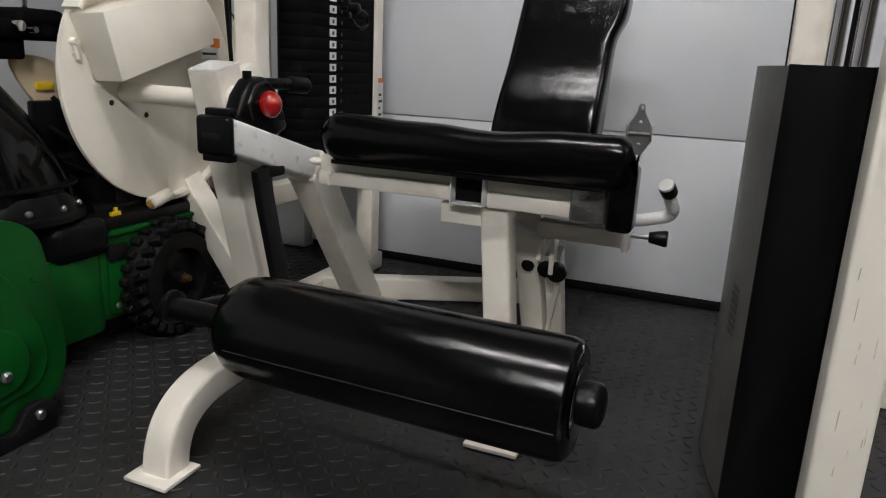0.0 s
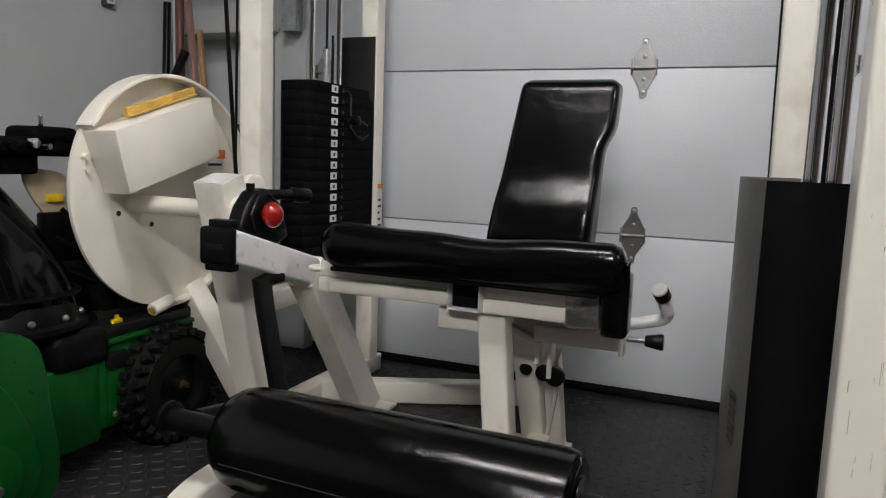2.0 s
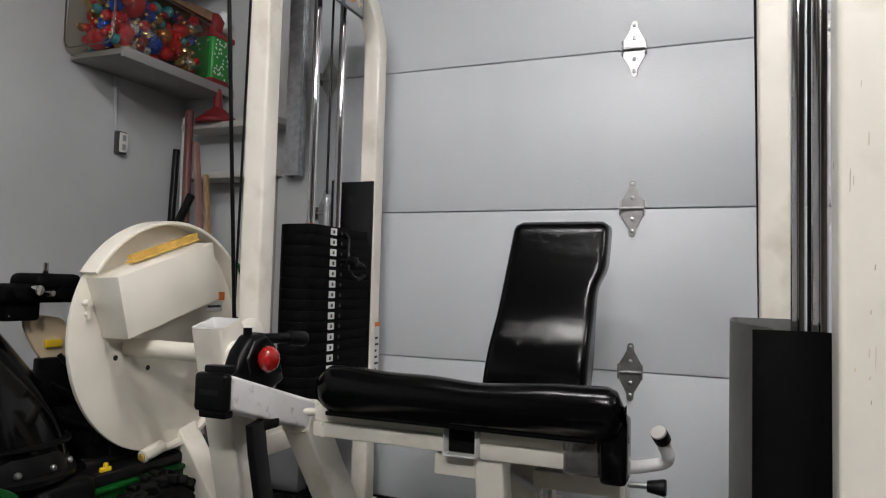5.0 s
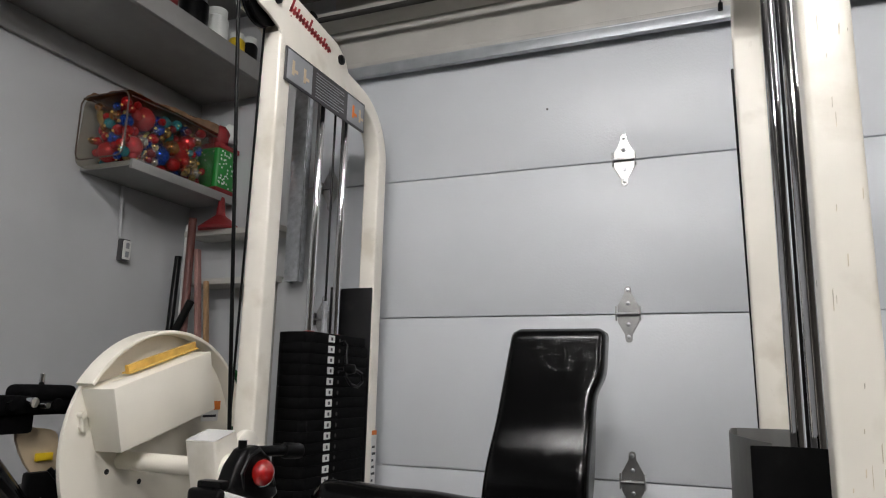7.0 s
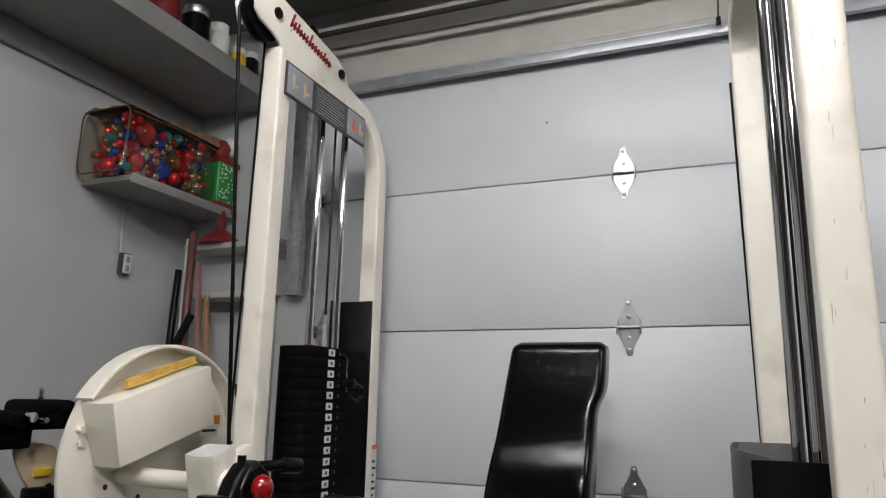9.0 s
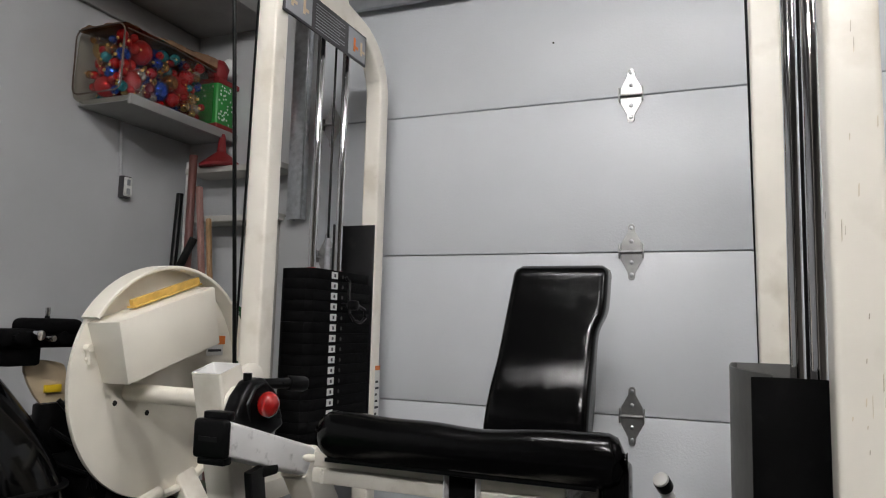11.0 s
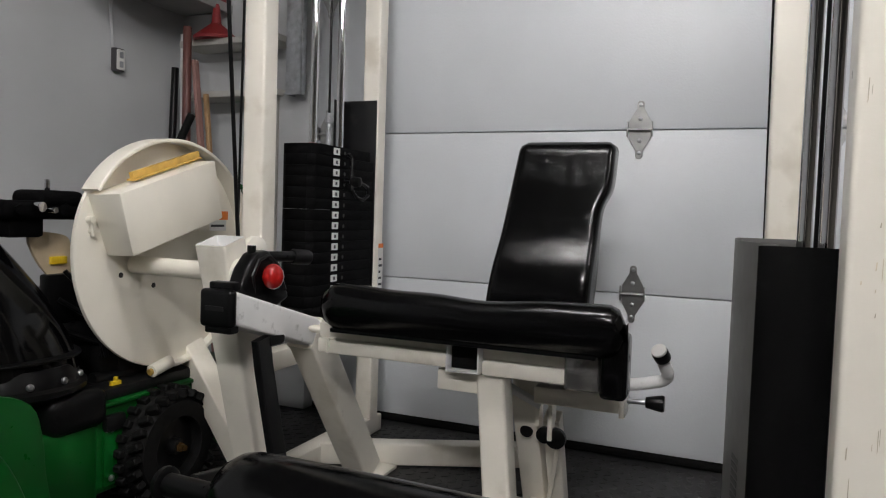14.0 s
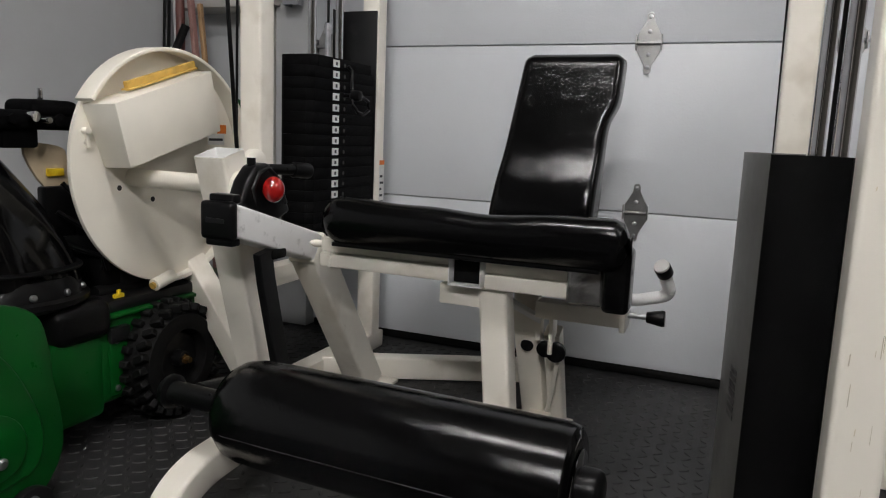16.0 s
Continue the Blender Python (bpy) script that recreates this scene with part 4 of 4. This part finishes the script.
part("deflector_frame", join(box((-1.40, 0.84, 0.742), (-1.285, 1.045, 0.786), 0.012, 3), box((-1.39, 0.925, 0.770), (-1.28, 1.05, 0.812), 0.018, 4), box((-1.38, 0.86, 0.70), (-1.30, 0.95, 0.755), 0.008), rod((-1.283, 0.99, 0.765), (-1.276, 0.99, 0.765), 0.016, 20, 0.002), rod((-1.283, 0.87, 0.765), (-1.274, 0.87, 0.765), 0.012, 6)), PLATE_IRON, blow, "black chute deflector frame")
for a, b, r in (((-1.282, 0.915, 0.772), (-1.262, 0.915, 0.772), 0.012), ((-1.30, 0.94, 0.765), (-1.255, 0.945, 0.765), 0.007), ((-1.33, 0.98, 0.81), (-1.33, 0.98, 0.838), 0.006)):
    part("deflector_bolt", rod(a, b, r, 12, 0.001), CHROME, blow, "shiny adjuster bolt")
part("backing_plate", extrude_outline(smooth_outline([(0.985, 0.607), (0.935, 0.703), (1.03, 0.703), (1.052, 0.672), (1.052, 0.607)]), "x", -1.345, -1.335, 0.002), BEIGE, blow, "beige plastic backing plate")
part("tab", box((-1.336, 0.990, 0.631), (-1.328, 1.036, 0.650), 0.002), YELLOW_TAB, blow, "yellow tab")
part("engine_block", join(box((-1.52, 1.06, 0.306), (-1.25, 1.36, 0.56), 0.03, 3), box((-1.46, 1.10, 0.55), (-1.28, 1.30, 0.66), 0.03, 3)), BLACK_PLASTIC, blow, "black engine cowl")
part("muffler", join(box((-1.30, 1.12, 0.33), (-1.245, 1.34, 0.45), 0.012, 3), rod((-1.26, 1.05, 0.34), (-1.26, 1.20, 0.34), 0.018)), BLACK_STEEL, blow)
part("control_rod", rod((-1.245, 1.28, 0.31), (-1.235, 1.36, 0.40), 0.005, 10), CHROME, blow)
part("fuel_tap", join(box((-1.20, 1.05, 0.33), (-1.19, 1.08, 0.345), 0.002), box((-1.20, 1.062, 0.32), (-1.192, 1.072, 0.355), 0.002)), YELLOW_TAB, blow, "yellow tap lever")
for k in range(3):
    part("cable_run", sweep([(-1.27 - 0.02 * k, 0.98, 0.62 - 0.07 * k), (-1.24, 1.03 + 0.02 * k, 0.55 - 0.06 * k), (-1.23 - 0.01 * k, 1.07, 0.40)], circle_profile(0.006, 8), (0, 1, 0.3)), BLACK_PLASTIC, blow)
HUB_BRASS = material("rusty_brass", (0.22, 0.13, 0.05), 0.35, 0.8, vary=0.3, scale=40)
for sx in (-1.092, -1.60):
    WR, WC = 0.149, Vector((sx - 0.06, 1.182, 0.158))
    wx = Vector((1, 0, 0))
    wheel = part("wheel", lathe([(0.0, 0.085), (0.006, 0.12), (0.018, WR - 0.02), (0.04, WR - 0.006), (0.06, WR - 0.003), (0.08, WR - 0.006), (0.102, WR - 0.02), (0.114, 0.12), (0.12, 0.085), (0.118, 0.08), (0.02, 0.08)], WC - wx * 0.06, WC + wx, 56), RUBBER, blow, "black knobbly pneumatic tyre")
    part("rim", lathe([(0.0, 0.082), (0.012, 0.08), (0.02, 0.06), (0.016, 0.03), (0.02, 0.022), (0.045, 0.02), (0.047, 0.012)], WC + wx * 0.045 - wx * 0.035, WC + wx, 40), BLACK_STEEL, wheel)
    part("hub_nut", join(rod(WC + wx * 0.05, WC + wx * 0.062, 0.013, 6), rod(WC + wx * 0.05, WC + wx * 0.075, 0.008, 12)), HUB_BRASS, wheel, "rusty brass hub nut")
    for k in range(26):
        for side_s in (-1, 0, 1):
            a = 2 * math.pi * (k + (0.5 if side_s else 0)) / 26
            m = Matrix.Translation(WC) @ Matrix.Rotation(a, 4, "X") @ Matrix.Translation((side_s * 0.042, 0, WR - 0.002 - 0.008 * abs(side_s))) @ Matrix.Rotation(side_s * 0.5, 4, "Z")
            part("tread_lug", box((-0.016, -0.0095, -0.012), (0.016, 0.0095, 0.011), 0.003, 1, m), RUBBER, wheel)
    part("axle", rod(WC - wx * 0.12, WC + wx * 0.04, 0.014), BLACK_STEEL, wheel)

# ---- shelves along the side wall ----
upper = thing("wall_shelf", "deep grey painted wall shelf near the ceiling", "shelf")
part("board", box((-2.048, -1.4, 2.102), (-1.622, 2.198, 2.122), 0.002), SHELF, upper)
part("fascia", box((-1.622, -1.4, 2.097), (-1.600, 2.198, 2.182), 0.003), SHELF, upper)
part("wall_cleat", box((-2.048, -1.4, 2.005), (-2.028, 2.198, 2.100), 0.003), SHELF, upper)
lower = thing("wall_shelf", "grey painted wall shelf holding bags of ornaments", "shelf")
part("board", box((-2.048, 1.60, 1.603), (-1.80, 2.198, 1.625), 0.003), SHELF, lower)
part("shelf_edge", box((-1.80, 1.60, 1.592), (-1.785, 2.198, 1.630), 0.002), SHELF, lower)
corner = thing("corner_shelf", "pale painted shelf boards in the garage corner", "shelf")
part("board", box((-1.94, 2.06, 1.435), (-1.45, 2.198, 1.46), 0.002), BEAM, corner)
part("board", box((-1.92, 2.06, 1.225), (-1.45, 2.198, 1.25), 0.002), BEAM, corner)
part("upright", box((-1.50, 2.065, 0.0), (-1.475, 2.198, 1.224), 0.002), BEAM, corner)
part("board", box((-1.92, 2.06, 0.62), (-1.502, 2.198, 0.64), 0.002), BEAM, corner)

socket = thing("wall_socket", "small surface-mounted grey electrical box on the wall", "socket")
part("box", box((-2.049, 1.813, 1.296), (-2.022, 1.859, 1.385), 0.006), SIGN_DARK, socket, "dark metal outlet box")
part("cover", box((-2.0218, 1.817, 1.302), (-2.017, 1.855, 1.379), 0.004), LABEL, socket, "pale cover plate")
for z in (1.322, 1.358):
    part("outlet", box((-2.0172, 1.828, z - 0.012), (-2.0162, 1.844, z + 0.012), 0.003), SIGN_GREY, socket)
part("conduit", rod((-2.040, 1.815, 1.387), (-2.040, 1.80, 1.60), 0.007, 10), WALL, socket)

# ---- ornaments ----
rng = random.Random(11)
ORN = []
for nm, c, ro, me_ in (("red", (0.62, 0.012, 0.015), 0.1, 0.6), ("blue", (0.02, 0.10, 0.75), 0.08, 0.8), ("gold", (0.80, 0.56, 0.20), 0.14, 1.0), ("silver", (0.75, 0.74, 0.72), 0.18, 0.9), ("teal", (0.05, 0.42, 0.50), 0.15, 0.7), ("crimson", (0.30, 0.01, 0.015), 0.08, 0.7), ("amber", (0.55, 0.25, 0.06), 0.12, 0.9)):
    mt = material("ornament_" + nm, c, ro, me_, vary=0.1)
    o = part("ornament", ball((0, 0, 0), 1.0, n=16), mt)
    part("hanger", rod((0, 0, 0.95), (0, 0, 1.2), 0.22, 8), YELLOW, o)
    tagged(o, "shiny " + nm + " glass ornament ball in the clear bag", "ornament", "ornaments in the bag")
    o.matrix_basis = Matrix.Translation((-1.9, 1.95 + 0.02 * len(ORN), 1.66)) @ Matrix.Scale(0.021, 4)
    ORN.append(o)
    
placed = []
tries = 0
while len(placed) < 190 and tries < 40000:
    tries += 1
    r = rng.choice((0.016, 0.022, 0.028, 0.034, 0.042, 0.052))
    x, y, z = rng.uniform(-2.02 + r, -1.805 - r), rng.uniform(1.575 + r, 2.03 - r), 0
    z = rng.uniform(1.632 + r, 1.885 - r)
    if min(x + 2.02, -1.80 - x, y - 1.57, 2.04 - y) > 0.085:
        continue
    if all((x - a) ** 2 + (y - b) ** 2 + (z - c) ** 2 > (0.74 * (r + q)) ** 2 for a, b, c, q in placed):
        placed.append((x, y, z, r))
        base = rng.choice(ORN + ORN[:3] + ORN[:1])
        o = copy_thing(base, Matrix.Identity(4))
        o.matrix_basis = Matrix.Translation((x, y, z)) @ Euler((rng.uniform(0, 6), rng.uniform(0, 6), 0)).to_matrix().to_4x4() @ Matrix.Scale(r, 4)
PLASTIC = bpy.data.materials.new("clear_plastic_film")
PLASTIC.use_nodes = True
pn = PLASTIC.node_tree
mixs, tr, gl = pn.nodes.new("ShaderNodeMixShader"), pn.nodes.new("ShaderNodeBsdfTransparent"), pn.nodes.new("ShaderNodeBsdfGlossy")
gl.inputs["Roughness"].default_value = 0.12
nz, bp = pn.nodes.new("ShaderNodeTexNoise"), pn.nodes.new("ShaderNodeBump")
nz.inputs["Scale"].default_value = 25
bp.inputs["Strength"].default_value = 0.4
pn.links.new(nz.outputs["Fac"], bp.inputs["Height"])
pn.links.new(bp.outputs[0], gl.inputs["Normal"])
tr.inputs[0].default_value = (0.76, 0.73, 0.66, 1)
mixs.inputs[0].default_value = 0.07
pn.links.new(tr.outputs[0], mixs.inputs[1])
pn.links.new(gl.outputs[0], mixs.inputs[2])
pn.links.new(mixs.outputs[0], pn.nodes["Material Output"].inputs[0])
PIPING = material("dark_brown_piping", (0.07, 0.045, 0.03), 0.5)
bag = thing("storage_bag", "clear zipped plastic bag full of ornaments on the shelf", "bag")
film = box((-2.035, 1.555, 1.627), (-1.785, 2.05, 1.885), 0.035, 4)
for v in film.verts:
    if v.co.y < 1.598 and v.co.z < 1.70:
        v.co.z -= 0.022
        v.co.y -= 0.012
fo = part("film", film, PLASTIC, bag)
fo.visible_shadow = False
part("piping", sweep([(a, 1.556, b) for a, b in [(x - 1.91, z + 1.756) for x, z in rounded_rect(0.24, 0.25, 0.035, 5)]] + [(-1.79, 1.556, 1.85)], circle_profile(0.003, 8), (0, 1, 0)), PIPING, bag, "brown edge piping")
part("piping", sweep([(-1.79, 1.57, 1.862), (-1.785, 1.8, 1.87), (-1.79, 2.04, 1.862)], circle_profile(0.003, 8), (0, 0, 1)), PIPING, bag)
nx, ny = 14, 30
rl = random.Random(8)
lid_rings = []
for j in range(ny + 1):
    y = 1.562 + 0.49 * j / ny
    top = [(-2.03 + 0.235 * i / nx, y, 1.892 + 0.04 * (j / ny) ** 1.5 + 0.009 * math.sin(9.0 * j / ny + i * 0.7) * math.sin(5.0 * i / nx + j * 0.21) + rl.uniform(-0.003, 0.003) - 0.012 * (2 * i / nx - 1) ** 4) for i in range(nx + 1)]
    lid_rings.append(top + [(p[0], y, 1.884) for p in reversed(top)])
part("lid", finish(loft(lid_rings)), material("crumpled_brown_film", (0.19, 0.105, 0.055), 0.25, vary=0.5, scale=18, bump=0.4, bump_scale=60), bag, "crumpled brown plastic lid")
XRED = material("red_fabric", (0.20, 0.008, 0.010), 0.6, bump=0.3)
XGREEN = material("green_gift_paper", (0.012, 0.22, 0.03), 0.4)
XWHITE = material("white_paper", (0.72, 0.74, 0.72), 0.6)
gift = thing("gift_bag", "green gift bag with white snowflakes and red ribbon", "gift bag")
part("body", box((-2.02, 2.06, 1.627), (-1.79, 2.19, 1.845), 0.015, 3), XGREEN, gift)
part("ribbon", box((-2.024, 2.056, 1.825), (-1.786, 2.192, 1.848), 0.004), XRED, gift)
for c, r, mt in (((-1.93, 2.12, 1.89), 0.055, XWHITE), ((-1.83, 2.10, 1.885), 0.045, XRED), ((-1.82, 2.15, 1.915), 0.04, XWHITE), ((-1.90, 2.09, 1.93), 0.035, XRED)):
    puff = ball(c, r, 1, 0.9, 1.15, 14)
    for v in puff.verts:
        v.co += Vector((rl.uniform(-1, 1), rl.uniform(-1, 1), rl.uniform(-1, 1))) * r * 0.16
    part("tissue", puff, mt, gift, "crumpled tissue paper")
part("foot_band", box((-2.024, 2.056, 1.627), (-1.786, 2.192, 1.65), 0.004), XRED, gift)
for k in range(80):
    if k % 3 == 0:
        c = (rng.uniform(-2.0, -1.81), 2.0595, rng.uniform(1.655, 1.815))
        m = box((c[0] - 0.004, 2.0575, c[2] - 0.004), (c[0] + 0.004, 2.0598, c[2] + 0.004), 0.001, 1)
    else:
        c = (-1.79, rng.uniform(2.07, 2.18), rng.uniform(1.655, 1.815))
        m = box((-1.7902, c[1] - 0.004, c[2] - 0.004), (-1.788, c[1] + 0.004, c[2] + 0.004), 0.001, 1)
    part("snowflake", m, XWHITE, gift)

# ---- things on the upper shelf ----
def canister(name, x, y, r, h, mat, lid, label):
    o = thing(name, label, "container", group="containers on the upper shelf")
    part("body", lathe([(0, r * 0.9), (0.004, r), (h * 0.8, r), (h * 0.86, r * 0.8)], (x, y, 2.1225), (x, y, 3), 32), mat, o)
    part("lid", lathe([(0, r * 0.82), (0.004, r * 0.86), (h * 0.14, r * 0.86), (h * 0.15, r * 0.8)], (x, y, 2.1225 + h * 0.86), (x, y, 4), 32), lid, o)


canister("paint_tin", -1.70, 1.57, 0.06, 0.22, XRED, BLACK_PLASTIC, "dark red tin with a black lid")
canister("jar", -1.69, 1.73, 0.058, 0.22, BLACK_PLASTIC, GALV, "black plastic jar with a metal lid")
canister("bottle", -1.69, 1.865, 0.048, 0.22, XWHITE, XWHITE, "white plastic screw-top bottle")
canister("jar", -1.68, 1.985, 0.035, 0.17, YELLOW_TAB, XWHITE, "yellow tub with a white lid")
canister("paint_tin", -1.70, 1.40, 0.06, 0.22, SIGN_DARK, XRED, "dark tin with a red lid")
canister("bottle", -1.68, 2.07, 0.036, 0.19, BLACK_STEEL, XWHITE, "black bottle with a white cap")

# ---- things leaning and standing in the corner ----
def leaning(name, a, b, r, mat, label, square=False):
    if square:
        return tagged(part(name, sweep([a, b], rounded_rect(r[0], r[1], 0.002), (1, 0, 0)), mat), label, "timber" if "board" in name else "pipe")
    return tagged(part(name, rod(a, b, r, 20, 0.002), mat), label, "pipe")


leaning("pipe", (-1.955, 2.0, 0.0), (-1.950, 2.05, 1.35), 0.015, BLACK_PLASTIC, "black plastic pipe leaning in the corner")
leaning("trim_board", (-1.875, 2.02, 0.0), (-1.935, 2.075, 1.49), (0.020, 0.010), LABEL, "white trim board leaning in the corner", True)
leaning("pipe", (-1.82, 1.98, 0.0), (-1.885, 2.045, 1.51), 0.017, COPPER, "reddish brown pipe leaning in the corner")
leaning("board", (-1.62, 1.96, 0.0), (-1.835, 2.035, 1.37), (0.018, 0.024), PINK, "long pink board leaning on the corner shelf", True)
leaning("board", (-1.62, 2.0, 0.0), (-1.785, 2.045, 1.235), (0.017, 0.017), WOOD, "raw timber batten leaning on the corner shelf", True)
leaning("pipe", (-2.02, 1.95, 0.70), (-1.815, 2.0, 1.15), 0.016, RUBBER, "black foam covered handle leaning in the corner")
funnel = thing("funnel", "red plastic funnel lying on the corner shelf", "funnel")
part("cone", lathe([(0, 0.088), (0.012, 0.09), (0.05, 0.045), (0.07, 0.02), (0.14, 0.013), (0.15, 0.009)], (-1.79, 2.105, 1.46), (-1.79, 2.105, 2), 32), XRED, funnel)
can = thing("watering_can", "green plastic watering can on the corner shelf", "watering can")
part("body", lathe([(0, 0.07), (0.01, 0.08), (0.15, 0.07), (0.16, 0.05)], (-1.72, 2.10, 0.64), (-1.72, 2.10, 2), 28), GREEN, can)
part("handle", sweep([(-1.72, 2.05, 0.79), (-1.70, 2.0, 0.86), (-1.66, 2.02, 0.90), (-1.60, 2.06, 0.86), (-1.62, 2.1, 0.72)], circle_profile(0.012, 10), (0, 0, 1)), GREEN, can)
cord2 = thing("pull_cord", "short dark pull cord hanging by the garage door", "cord")
part("line", rod((0.245, 2.06, 2.09), (0.252, 2.06, 2.33), 0.003, 8), DARK, cord2)
part("tip", rod((0.2445, 2.06, 2.075), (0.245, 2.06, 2.10), 0.008, 12), BLACK_PLASTIC, cord2)
